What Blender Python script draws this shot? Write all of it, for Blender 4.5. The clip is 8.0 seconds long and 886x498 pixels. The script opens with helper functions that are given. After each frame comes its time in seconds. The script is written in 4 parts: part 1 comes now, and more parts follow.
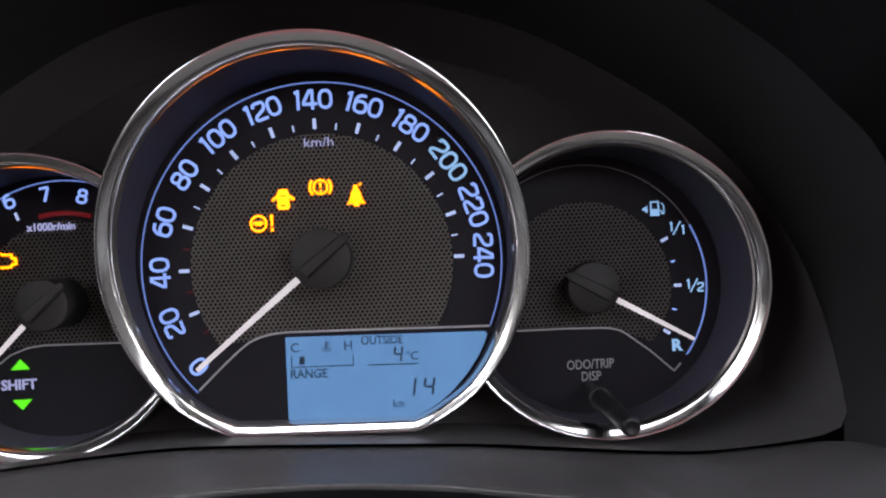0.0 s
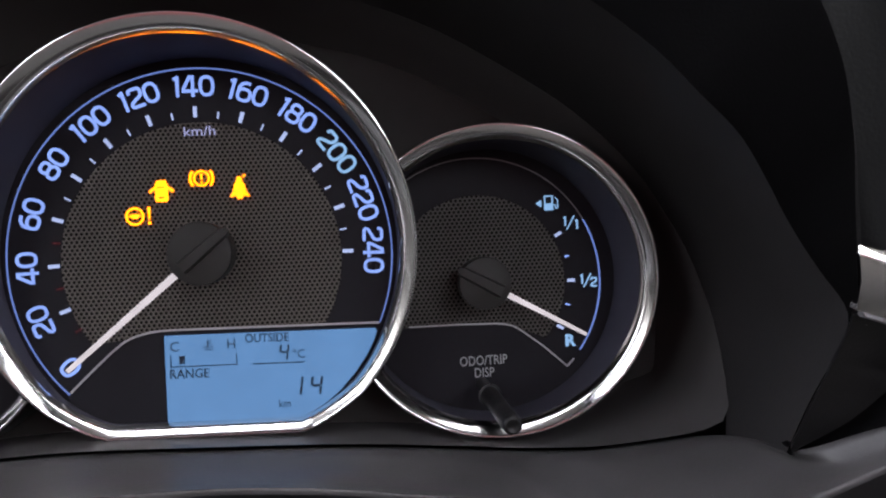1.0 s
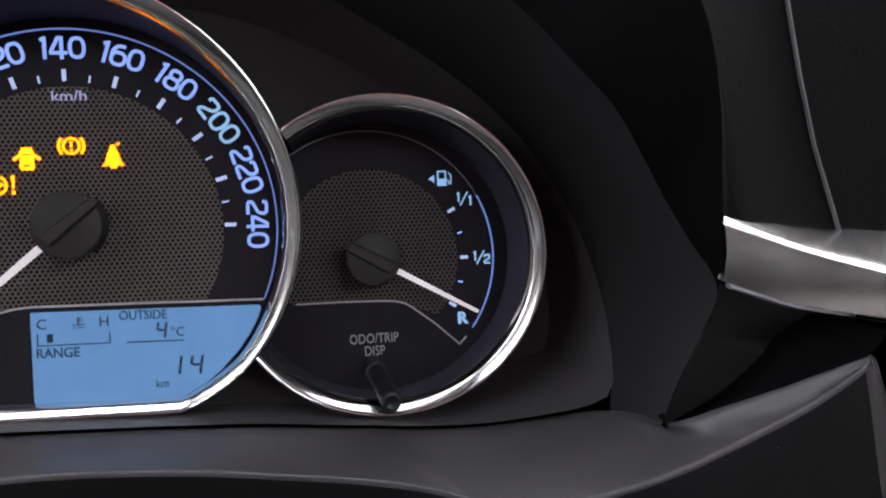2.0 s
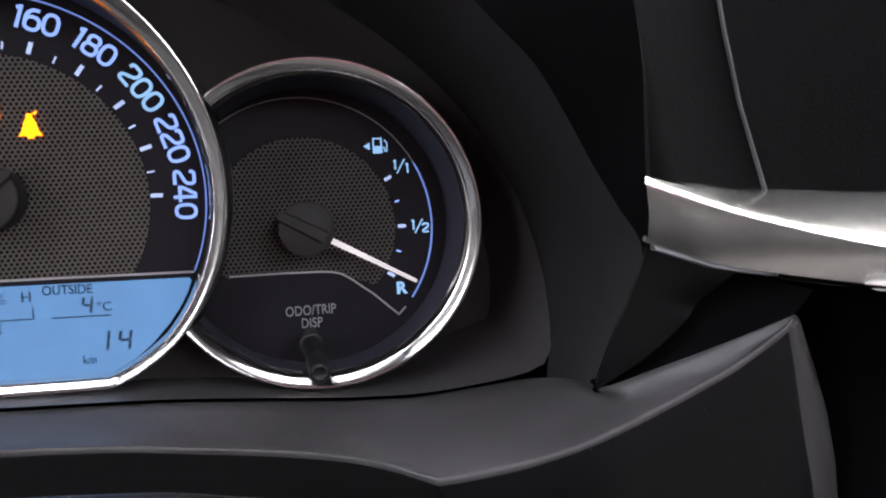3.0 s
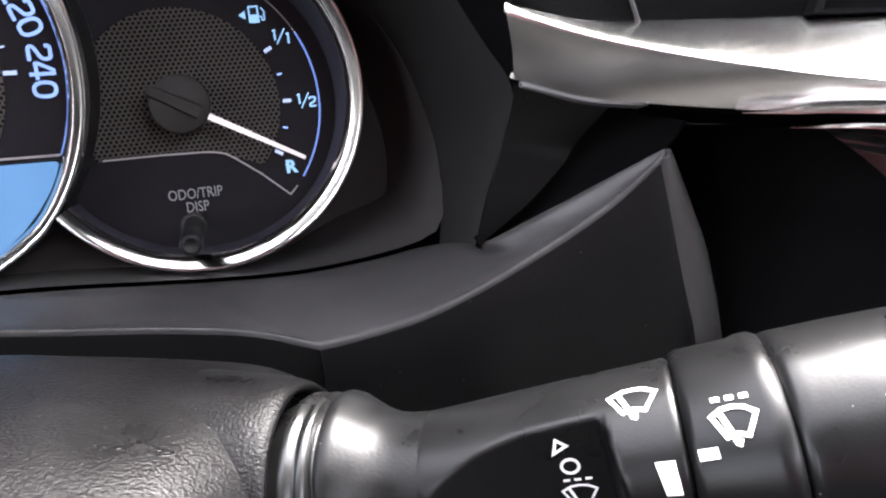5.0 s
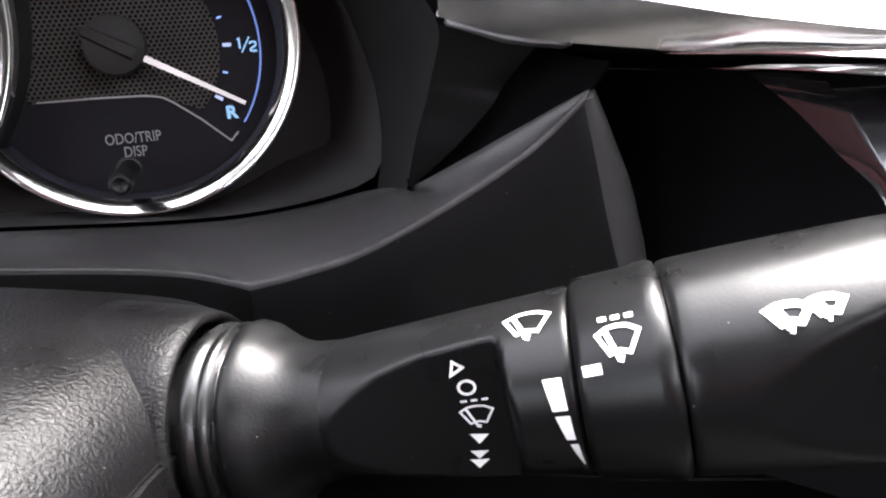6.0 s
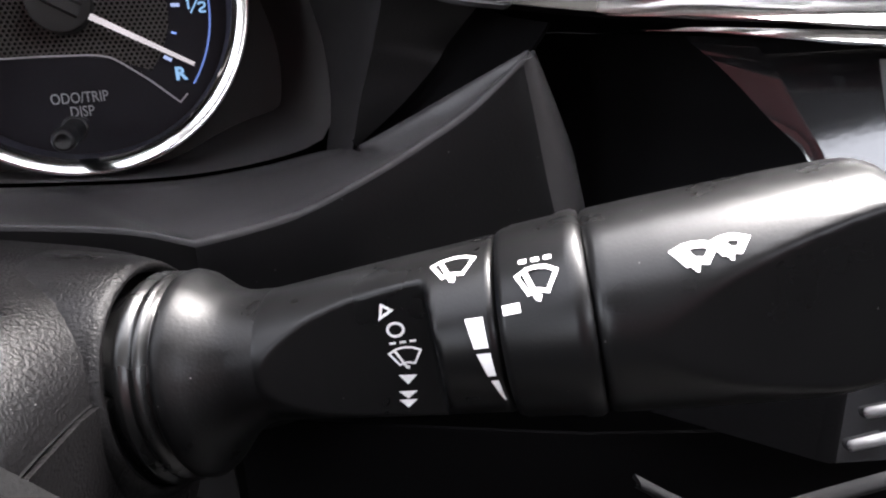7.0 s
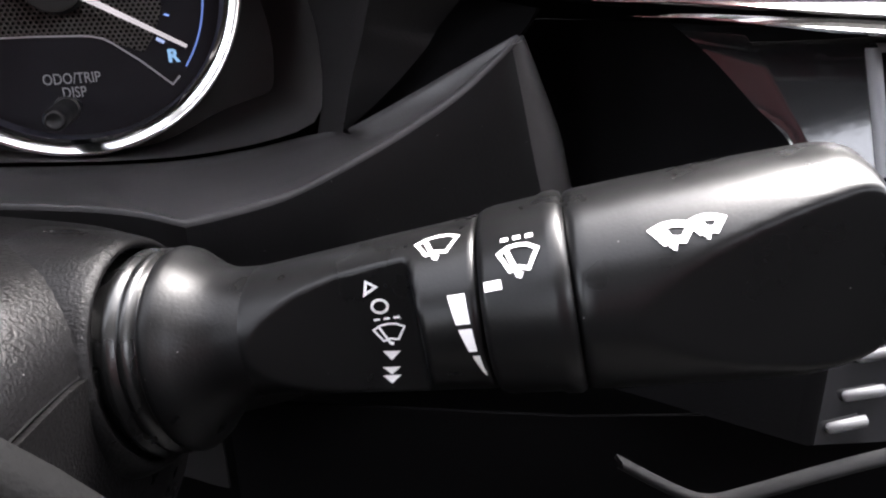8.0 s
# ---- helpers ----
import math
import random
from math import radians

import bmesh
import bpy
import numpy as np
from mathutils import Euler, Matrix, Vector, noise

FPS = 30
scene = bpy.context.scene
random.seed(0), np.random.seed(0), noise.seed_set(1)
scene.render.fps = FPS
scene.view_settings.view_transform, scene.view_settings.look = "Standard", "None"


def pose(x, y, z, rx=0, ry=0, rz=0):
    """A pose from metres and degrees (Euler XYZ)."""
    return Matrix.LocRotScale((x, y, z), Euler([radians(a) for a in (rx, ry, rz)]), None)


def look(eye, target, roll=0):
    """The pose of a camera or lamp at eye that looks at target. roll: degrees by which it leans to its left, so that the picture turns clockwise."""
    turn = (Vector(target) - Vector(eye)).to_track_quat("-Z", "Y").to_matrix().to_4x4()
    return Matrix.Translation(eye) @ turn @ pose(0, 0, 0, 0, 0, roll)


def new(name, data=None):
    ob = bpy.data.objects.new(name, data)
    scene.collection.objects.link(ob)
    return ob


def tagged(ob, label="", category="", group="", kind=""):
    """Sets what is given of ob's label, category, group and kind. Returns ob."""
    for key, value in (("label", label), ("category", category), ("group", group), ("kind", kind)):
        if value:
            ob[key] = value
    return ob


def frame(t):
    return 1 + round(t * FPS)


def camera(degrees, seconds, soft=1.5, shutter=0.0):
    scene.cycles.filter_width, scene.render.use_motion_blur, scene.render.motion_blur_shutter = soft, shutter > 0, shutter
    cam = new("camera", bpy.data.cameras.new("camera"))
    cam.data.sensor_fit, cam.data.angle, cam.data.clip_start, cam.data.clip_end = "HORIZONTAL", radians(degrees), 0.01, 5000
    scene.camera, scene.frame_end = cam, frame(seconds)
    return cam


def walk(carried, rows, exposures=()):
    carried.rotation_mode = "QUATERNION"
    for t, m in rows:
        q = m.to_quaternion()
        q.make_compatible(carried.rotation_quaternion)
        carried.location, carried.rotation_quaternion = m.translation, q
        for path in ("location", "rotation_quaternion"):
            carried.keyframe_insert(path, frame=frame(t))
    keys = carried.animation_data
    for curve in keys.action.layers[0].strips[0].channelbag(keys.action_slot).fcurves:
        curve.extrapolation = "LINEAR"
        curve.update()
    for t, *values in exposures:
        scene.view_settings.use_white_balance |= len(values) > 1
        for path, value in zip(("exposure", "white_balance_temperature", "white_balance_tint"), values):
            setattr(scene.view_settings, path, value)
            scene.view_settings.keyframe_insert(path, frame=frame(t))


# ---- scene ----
cam = camera(61.55, 8.0, 2.1)
PATH = [
    (0, (0.03384, -0.22779, 0.00232), (0.03675, -0.02781, 0.00172), -3.14),
    (0.5, (0.04321, -0.22637, 0.00481), (0.05268, -0.02661, 0.00236), -3.18),
    (1, (0.05036, -0.22266, 0.00253), (0.06822, -0.02350, -0.00134), -3.00),
    (1.5, (0.05803, -0.22154, 0.00055), (0.08394, -0.02328, -0.00410), -2.86),
    (2, (0.06554, -0.21970, -0.00256), (0.09926, -0.02270, -0.00998), -2.51),
    (2.2, (0.06976, -0.21930, -0.00257), (0.10594, -0.02257, -0.01198), -2.27),
    (3.3, (0.08075, -0.21726, -0.00918), (0.12131, -0.02207, -0.02429), -3.83),
    (3.5, (0.08306, -0.21670, -0.01184), (0.12477, -0.02179, -0.02827), -4.18),
    (4, (0.08781, -0.21654, -0.01555), (0.13094, -0.02258, -0.03834), -5.08),
    (4.5, (0.09327, -0.21689, -0.01981), (0.13820, -0.02388, -0.04678), -5.74),
    (4.7, (0.09457, -0.21676, -0.02214), (0.14054, -0.02432, -0.05144), -5.84),
    (5.8, (0.10557, -0.21990, -0.03039), (0.15454, -0.03063, -0.07158), -6.36),
    (6, (0.10667, -0.22160, -0.03191), (0.15813, -0.03291, -0.07373), -5.38),
    (6.5, (0.10814, -0.22445, -0.03391), (0.16322, -0.03747, -0.07869), -5.08),
    (7, (0.11043, -0.22720, -0.03632), (0.16912, -0.04208, -0.08414), -4.56),
    (7.5, (0.11131, -0.22838, -0.03812), (0.17046, -0.04393, -0.08790), -4.13),
    (8, (0.11122, -0.22967, -0.03779), (0.17072, -0.04546, -0.08807), -3.87),
]
walk(cam, [(t, look(eye, target, roll)) for t, eye, target, roll in PATH],
     [(0, 4.07, 6500, 14), (2.2, 4.07, 6500, 14), (3.3, 4.5, 6500, 14), (4.5, 4.77, 6500, 13), (6.5, 4.27, 6500, 13), (8, 4.12, 6500, 13)])

# ---- light ----
world = bpy.data.worlds.new("sky")
scene.world = world
world.use_nodes = True
wn, wl = world.node_tree.nodes, world.node_tree.links
sky = wn.new("ShaderNodeTexSky")
sky.sky_type = "NISHITA"
sky.sun_disc = False
sky.sun_elevation = radians(61)
sky.sun_rotation = radians(70)
sky.dust_density = 4.0
pale = wn.new("ShaderNodeHueSaturation")
pale.inputs["Saturation"].default_value = 0.25
wl.new(sky.outputs[0], pale.inputs["Color"])
wl.new(pale.outputs[0], wn["Background"].inputs["Color"])
wn["Background"].inputs["Strength"].default_value = 0.15
sun = new("sun", bpy.data.lights.new("sun", "SUN"))
sun.data.energy, sun.data.angle, sun.data.color = 0.9, radians(25), (1.0, 0.97, 0.93)
sun.matrix_world = look((1.35, 0.5, 2.6), (0, 0, 0))
LIT = 0.051  # the lit markings, as bright as the cabin's daylight leaves them

# ---- materials ----


def material(name, colour, rough=0.5, metal=0.0, grain=0.0, grain_size=0.001, mottle=0.15, mottle_size=0.02, coat=0.0, rough_vary=0.1, dust=0.0, spec=0.5):
    """A surface with fine relief, and colour and gloss that vary at a coarser scale. Sizes in metres."""
    m = bpy.data.materials.new(name)
    m.use_nodes = True
    n, l = m.node_tree.nodes, m.node_tree.links
    b = n["Principled BSDF"]
    b.inputs["Metallic"].default_value = metal
    b.inputs["Specular IOR Level"].default_value = spec
    b.inputs["Coat Weight"].default_value = coat
    b.inputs["Coat Roughness"].default_value = 0.08
    tc = n.new("ShaderNodeTexCoord")
    big = n.new("ShaderNodeTexNoise")
    big.inputs["Scale"].default_value = 1 / mottle_size
    big.inputs["Detail"].default_value = 4
    l.new(tc.outputs["Object"], big.inputs["Vector"])
    ramp = n.new("ShaderNodeMix")
    ramp.data_type = "RGBA"
    lo = [c * (1 - mottle) for c in colour]
    hi = [min(1, c * (1 + mottle)) for c in colour]
    ramp.inputs["A"].default_value = (*lo, 1)
    ramp.inputs["B"].default_value = (*hi, 1)
    l.new(big.outputs["Fac"], ramp.inputs["Factor"])
    l.new(ramp.outputs["Result"], b.inputs["Base Color"])
    vary = n.new("ShaderNodeMapRange")
    vary.inputs["From Min"].default_value, vary.inputs["From Max"].default_value = 0.3, 0.7
    vary.inputs["To Min"].default_value = max(0.02, rough - rough_vary * rough)
    vary.inputs["To Max"].default_value = min(1, rough + rough_vary * rough)
    l.new(big.outputs["Fac"], vary.inputs["Value"])
    l.new(vary.outputs["Result"], b.inputs["Roughness"])
    if dust:
        cells = n.new("ShaderNodeTexVoronoi")
        cells.inputs["Scale"].default_value = 1 / 0.0035
        l.new(tc.outputs["Object"], cells.inputs["Vector"])
        near = n.new("ShaderNodeMapRange")
        near.inputs["From Min"].default_value, near.inputs["From Max"].default_value = 0.02, 0.045
        near.inputs["To Min"].default_value, near.inputs["To Max"].default_value = dust, 0.0
        l.new(cells.outputs["Distance"], near.inputs["Value"])
        speck = n.new("ShaderNodeMix")
        speck.data_type = "RGBA"
        speck.inputs["B"].default_value = (0.4, 0.4, 0.39, 1)
        l.new(near.outputs["Result"], speck.inputs["Factor"])
        l.new(ramp.outputs["Result"], speck.inputs["A"])
        l.new(speck.outputs["Result"], b.inputs["Base Color"])
    if grain:
        fine = n.new("ShaderNodeTexNoise")
        fine.inputs["Scale"].default_value = 1 / grain_size
        fine.inputs["Detail"].default_value = 3
        l.new(tc.outputs["Object"], fine.inputs["Vector"])
        bump = n.new("ShaderNodeBump")
        bump.inputs["Strength"].default_value = grain
        bump.inputs["Distance"].default_value = grain_size * 0.4
        l.new(fine.outputs["Fac"], bump.inputs["Height"])
        l.new(bump.outputs["Normal"], b.inputs["Normal"])
    return m


def glowing(name, colour, strength, vary=0.12):
    """A lit marking: it gives off light, slightly unevenly, as a printed light guide does."""
    m = bpy.data.materials.new(name)
    m.use_nodes = True
    n, l = m.node_tree.nodes, m.node_tree.links
    b = n["Principled BSDF"]
    b.inputs["Base Color"].default_value = (0.02, 0.02, 0.02, 1)
    b.inputs["Roughness"].default_value = 0.5
    b.inputs["Specular IOR Level"].default_value = 0.15
    tc, noise_ = n.new("ShaderNodeTexCoord"), n.new("ShaderNodeTexNoise")
    noise_.inputs["Scale"].default_value = 90
    l.new(tc.outputs["Object"], noise_.inputs["Vector"])
    rng = n.new("ShaderNodeMapRange")
    rng.inputs["From Min"].default_value, rng.inputs["From Max"].default_value = 0.3, 0.7
    rng.inputs["To Min"].default_value, rng.inputs["To Max"].default_value = strength * LIT * (1 - vary), strength * LIT * (1 + vary)
    l.new(noise_.outputs["Fac"], rng.inputs["Value"])
    b.inputs["Emission Color"].default_value = (*colour, 1)
    l.new(rng.outputs["Result"], b.inputs["Emission Strength"])
    return m


def perforated(name, pitch, colour):
    """A dark plate with small round holes in staggered rows."""
    m = material(name, colour, 0.5, 0.0, 0.2, 0.0006, 0.2, 0.01)
    n, l = m.node_tree.nodes, m.node_tree.links
    b = n["Principled BSDF"]
    base = b.inputs["Base Color"].links[0].from_socket
    tc = n.new("ShaderNodeTexCoord")
    sep = n.new("ShaderNodeSeparateXYZ")
    l.new(tc.outputs["Object"], sep.inputs[0])

    def op(kind, a, v):
        k = n.new("ShaderNodeMath")
        k.operation = kind
        for i, x in enumerate((a, v)):
            if isinstance(x, (int, float)):
                k.inputs[i].default_value = x
            else:
                l.new(x, k.inputs[i])
        return k.outputs[0]

    near = []
    for shift in (0.0, 0.5):
        u = op("SUBTRACT", op("FRACT", op("ADD", op("DIVIDE", sep.outputs["X"], pitch), 50 + shift), 0), 0.5)
        v = op("SUBTRACT", op("FRACT", op("ADD", op("DIVIDE", sep.outputs["Z"], pitch * 1.6), 50 + shift), 0), 0.5)
        v = op("MULTIPLY", v, 1.6)
        near.append(op("ADD", op("MULTIPLY", u, u), op("MULTIPLY", v, v)))
    d = op("SQRT", op("MINIMUM", near[0], near[1]), 0)
    hole = n.new("ShaderNodeMapRange")
    hole.inputs["From Min"].default_value, hole.inputs["From Max"].default_value = 0.22, 0.38
    l.new(d, hole.inputs["Value"])
    mix = n.new("ShaderNodeMix")
    mix.data_type = "RGBA"
    mix.inputs["A"].default_value = (0.008, 0.0075, 0.007, 1)
    l.new(hole.outputs["Result"], mix.inputs["Factor"])
    l.new(op("MULTIPLY", hole.outputs["Result"], 0.4), b.inputs["Specular IOR Level"])
    l.new(base, mix.inputs["B"])
    l.new(mix.outputs["Result"], b.inputs["Base Color"])
    bump = n.new("ShaderNodeBump")
    bump.inputs["Strength"].default_value = 0.6
    bump.inputs["Distance"].default_value = 0.0004
    l.new(hole.outputs["Result"], bump.inputs["Height"])
    l.new(bump.outputs["Normal"], b.inputs["Normal"])
    return m


M_MASK = material("satin black plastic", (0.014, 0.0132, 0.0138), 0.42, 0, 0.25, 0.0005, 0.2, 0.03, dust=0.35, spec=0.35)
# Raised tone and strong mottle stand in for patchy light on the shelf.
M_SHELF = material("charcoal plastic, patchy light in tone", (0.039, 0.037, 0.0375), 0.34, 0, 0.2, 0.0006, 0.45, 0.022, dust=0.35, spec=0.3)
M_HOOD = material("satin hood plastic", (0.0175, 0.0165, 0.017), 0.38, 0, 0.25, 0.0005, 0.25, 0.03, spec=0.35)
# The hood's plastic again, lightened where light should reach tray and panel edge.
M_TRAY = material("satin black plastic, lightened for light", (0.042, 0.0395, 0.0395), 0.34, 0, 0.2, 0.0005, 0.12, 0.03, spec=0.42, rough_vary=0.04)
M_HUB = material("matt black cap plastic", (0.016, 0.0145, 0.0135), 0.6, 0, 0.2, 0.0004, 0.15, 0.01, spec=0.3)
M_WHEEL = material("grey grained wheel cover", (0.003, 0.003, 0.0031), 0.7, 0, 0.5, 0.0008, 0.15, 0.02, spec=0.05)
# Darker than the plastic itself: the knee panel's shade is in the colour.
M_KNEE = material("black knee plastic, shade in tone", (0.0042, 0.0039, 0.0042), 0.42, 0, 0.3, 0.0006, 0.2, 0.03, dust=0.35, spec=0.24)
M_PAD = material("grained dash plastic", (0.0024, 0.0024, 0.0025), 0.6, 0, 0.25, 0.0009, 0.2, 0.03, spec=0.045)
M_COLUMN = material("coarse grained black plastic", (0.0036, 0.0034, 0.0036), 0.34, 0, 0.9, 0.00055, 0.25, 0.012, dust=0.4, spec=0.12, rough_vary=0.25)
M_STALK = material("smooth black stalk plastic", (0.0042, 0.0042, 0.0044), 0.29, 0, 0.12, 0.0004, 0.2, 0.01, dust=0.35, spec=0.2)
M_SEAT = material("charcoal woven seat cloth", (0.026, 0.0255, 0.025), 0.9, 0, 0.6, 0.002, 0.2, 0.06, spec=0.2)
M_COVER = material("dark red woven cloth", (0.055, 0.013, 0.014), 0.85, 0, 0.6, 0.002, 0.4, 0.05, spec=0.3)
M_FLARE = material("handled black stalk plastic", (0.0045, 0.0045, 0.0047), 0.37, 0, 0.2, 0.0005, 0.3, 0.006, dust=0.35, spec=0.16, rough_vary=0.35)
M_BOOT = material("glossy black rubber", (0.005, 0.005, 0.005), 0.27, 0, 0.1, 0.0006, 0.2, 0.01)
M_FACE = material("matt black dial print", (0.0115, 0.0108, 0.0135), 0.5, 0, 0.15, 0.0004, 0.2, 0.02, spec=0.12)
M_WALL = material("dark dial wall", (0.034, 0.032, 0.044), 0.6, 0, 0.1, 0.0005, 0.2, 0.02, spec=0.25)
M_MESH = perforated("perforated dial plate", 0.00144, (0.07, 0.061, 0.053))
# Same plate, darkened for the weaker reflection off the side dials.
M_MESH_DARK = perforated("perforated dial plate, weaker reflection in tone", 0.00144, (0.05, 0.045, 0.04))
M_CHROME = material("bright chrome", (0.82, 0.81, 0.80), 0.12, 1.0, 0.0, 0.002, 0.04, 0.02)
M_SILVER = material("satin silver paint", (0.7, 0.69, 0.67), 0.25, 1.0, 0.12, 0.0004, 0.06, 0.03)
M_GLOSS = material("piano black", (0.008, 0.008, 0.009), 0.06, 0, 0.02, 0.003, 0.2, 0.02, coat=1.0)
M_SATIN = material("grey satin trim paint", (0.16, 0.16, 0.165), 0.45, 0.3, 0.2, 0.0005, 0.1, 0.02)
M_EDGE = material("dull grey trim paint", (0.009, 0.009, 0.0095), 0.6, 0.0, 0.2, 0.0005, 0.1, 0.02, spec=0.15)
# Shade in recesses and under parts, put into the colour.
M_SHADED = material("near-black plastic for shade", (0.0024, 0.0023, 0.0025), 0.8, 0, 0.3, 0.0006, 0.2, 0.02, spec=0.02)
M_GREY = material("grey dial outline", (0.36, 0.35, 0.36), 0.4, 0.2, 0.05, 0.001, 0.1, 0.01)
M_PRINT = material("white printed mark", (0.78, 0.78, 0.77), 0.5, 0, 0.1, 0.0004, 0.08, 0.004)
M_PRINT_DIM = material("grey printed lettering", (0.27, 0.27, 0.275), 0.5, 0, 0.1, 0.0004, 0.1, 0.004)
M_LCD_INK = material("display segments", (0.012, 0.03, 0.055), 0.4, 0, 0, 0.001, 0.2, 0.004)
M_CLOTH = material("light grey headliner", (0.52, 0.51, 0.495), 0.9, 0, 0.5, 0.002, 0.1, 0.1)
M_TRIM = material("dark door plastic", (0.008, 0.008, 0.0085), 0.6, 0, 0.3, 0.002, 0.2, 0.1)
M_CARPET = material("charcoal carpet", (0.03, 0.03, 0.03), 0.95, 0, 0.8, 0.003, 0.3, 0.1)
G_BLUE = glowing("lit blue-white print", (0.27, 0.43, 1.0), 1.2)
G_LINE = glowing("lit blue line", (0.22, 0.36, 0.95), 0.7)
G_TICK = glowing("lit white tick", (0.50, 0.62, 1.0), 0.95)
G_CYAN = glowing("lit pale blue print", (0.33, 0.62, 1.0), 0.9)
G_NEEDLE = glowing("lit needle", (0.86, 0.80, 0.84), 0.95)
G_AMBER = glowing("lit amber symbol", (1.0, 0.2, 0.0), 6.0)
G_GREEN = glowing("lit green arrow", (0.12, 1.0, 0.01), 1.1)
G_RED = glowing("lit red mark", (0.5, 0.02, 0.03), 0.25)
G_LCD = glowing("lit blue display", (0.125, 0.31, 0.62), 0.95, 0.06)
G_LILAC = glowing("lit lilac lettering", (0.45, 0.47, 0.8), 0.85)

# ---- building helpers: lengths in centimetres, x right, y ahead, z up from the speedometer's centre ----
CM = 0.01


def thing(name, label, category, group="", kind=""):
    return tagged(new(name), label, category, group, kind)


def part(name, bm, mat, parent=None, label="", smooth=False, crease=0):
    """Links a bmesh, in centimetres, as one mesh object; edges sharper than crease degrees stay sharp."""
    bmesh.ops.recalc_face_normals(bm, faces=bm.faces)
    bmesh.ops.scale(bm, vec=(CM, CM, CM), verts=bm.verts)
    me = bpy.data.meshes.new(name)
    bm.to_mesh(me)
    bm.free()
    if smooth:
        me.polygons.foreach_set("use_smooth", [True] * len(me.polygons))
        if crease:
            me.set_sharp_from_angle(angle=radians(crease))
    me.materials.append(mat)
    ob = new(name, me)
    ob.parent = parent
    return tagged(ob, label)


def resample(pts, count):
    """count points at even steps along a smooth curve through pts."""
    p = [Vector(q) for q in pts]
    fine = []
    for i in range(len(p) - 1):
        a, b, c, d = p[max(i - 1, 0)], p[i], p[i + 1], p[min(i + 2, len(p) - 1)]
        for k in range(12):
            t = k / 12
            fine.append(0.5 * (2 * b + (c - a) * t + (2 * a - 5 * b + 4 * c - d) * t * t + (3 * b - a - 3 * c + d) * t ** 3))
    fine.append(p[-1])
    run = [0.0]
    for a, b in zip(fine, fine[1:]):
        run.append(run[-1] + (b - a).length)
    out, j = [], 0
    for k in range(count):
        s = run[-1] * k / (count - 1)
        while j < len(run) - 2 and run[j + 1] < s:
            j += 1
        span = run[j + 1] - run[j]
        out.append(fine[j].lerp(fine[j + 1], (s - run[j]) / span if span else 0))
    return out


def loft(rows, closed=False, bm=None):
    """A sheet through rows of equally many points; closed joins each row's end to its start."""
    bm = bm or bmesh.new()
    vs = [[bm.verts.new(q) for q in row] for row in rows]
    n = len(rows[0])
    for a, b in zip(vs, vs[1:]):
        for i in range(n if closed else n - 1):
            j = (i + 1) % n
            try:
                bm.faces.new((a[i], a[j], b[j], b[i]))
            except ValueError:
                pass
    return bm


def backed(bm, d=0.12):
    """Gives an open sheet a thickness of d behind it, away from the driver, with its own back and rim."""
    eye = Vector((9, -22, -2))
    bmesh.ops.recalc_face_normals(bm, faces=bm.faces)
    if sum(f.normal.dot(eye - f.calc_center_median()) * f.calc_area() for f in bm.faces) < 0:
        bmesh.ops.reverse_faces(bm, faces=bm.faces)
    bm.normal_update()
    rear = {v: v.co - v.normal * d for v in bm.verts}
    faces = [[v for v in f.verts] for f in bm.faces]
    rims = [[v for v in e.verts] for e in bm.edges if e.is_boundary]
    twin = {v: bm.verts.new(co) for v, co in rear.items()}
    for f in faces:
        bm.faces.new([twin[v] for v in reversed(f)])
    for a, b in rims:
        bm.faces.new([bm.verts.new(q) for q in (a.co, b.co, rear[b], rear[a])])
    return bm


def line(name, pts, w, y, mat, parent, label="", closed=False):
    """One flat band along a line of (x, z), as a part."""
    return part(name, put(ribbon(bmesh.new(), pts, w, closed), 0, y, 0), mat, parent, label)


def plate(outlines, y, thick, bm=None):
    """Flat pieces facing -y, from outlines of (x, z), as solid plates."""
    bm = bm or bmesh.new()
    for o in outlines:
        front = [bm.verts.new((a, y, b)) for a, b in o]
        back = [bm.verts.new((a, y + thick, b)) for a, b in o]
        bm.faces.new(front)
        bm.faces.new(back[::-1])
        for i in range(len(o)):
            j = (i + 1) % len(o)
            bm.faces.new((front[i], front[j], back[j], back[i]))
    return bm


def stroke(points, w, closed=False):
    """Quads of width w along a line of (x, z), mitred."""
    n = len(points)
    lines = []
    side = []
    for i in range(n):
        a = Vector(points[(i - 1) % n] if closed or i else points[i])
        b = Vector(points[i])
        c = Vector(points[(i + 1) % n] if closed or i < n - 1 else points[i])
        d0, d1 = (b - a), (c - b)
        d0 = d0.normalized() if d0.length else d1.normalized()
        d1 = d1.normalized() if d1.length else d0
        t = (d0 + d1)
        t = t.normalized() if t.length > 1e-6 else d0
        nrm = Vector((-t.y, t.x))
        m = 1 / max(0.4, nrm.dot(Vector((-d0.y, d0.x))))
        side.append((b + nrm * w / 2 * m, b - nrm * w / 2 * m))
    for i in range(n if closed else n - 1):
        (a, b), (c, d) = side[i], side[(i + 1) % n]
        lines.append([tuple(a), tuple(c), tuple(d), tuple(b)])
    return lines


def arc(cx, cz, r, a0, a1, n):
    """Points of a circle; angles in degrees clockwise from the top."""
    return [(cx + r * math.sin(radians(a0 + (a1 - a0) * i / n)), cz + r * math.cos(radians(a0 + (a1 - a0) * i / n))) for i in range(n + 1)]


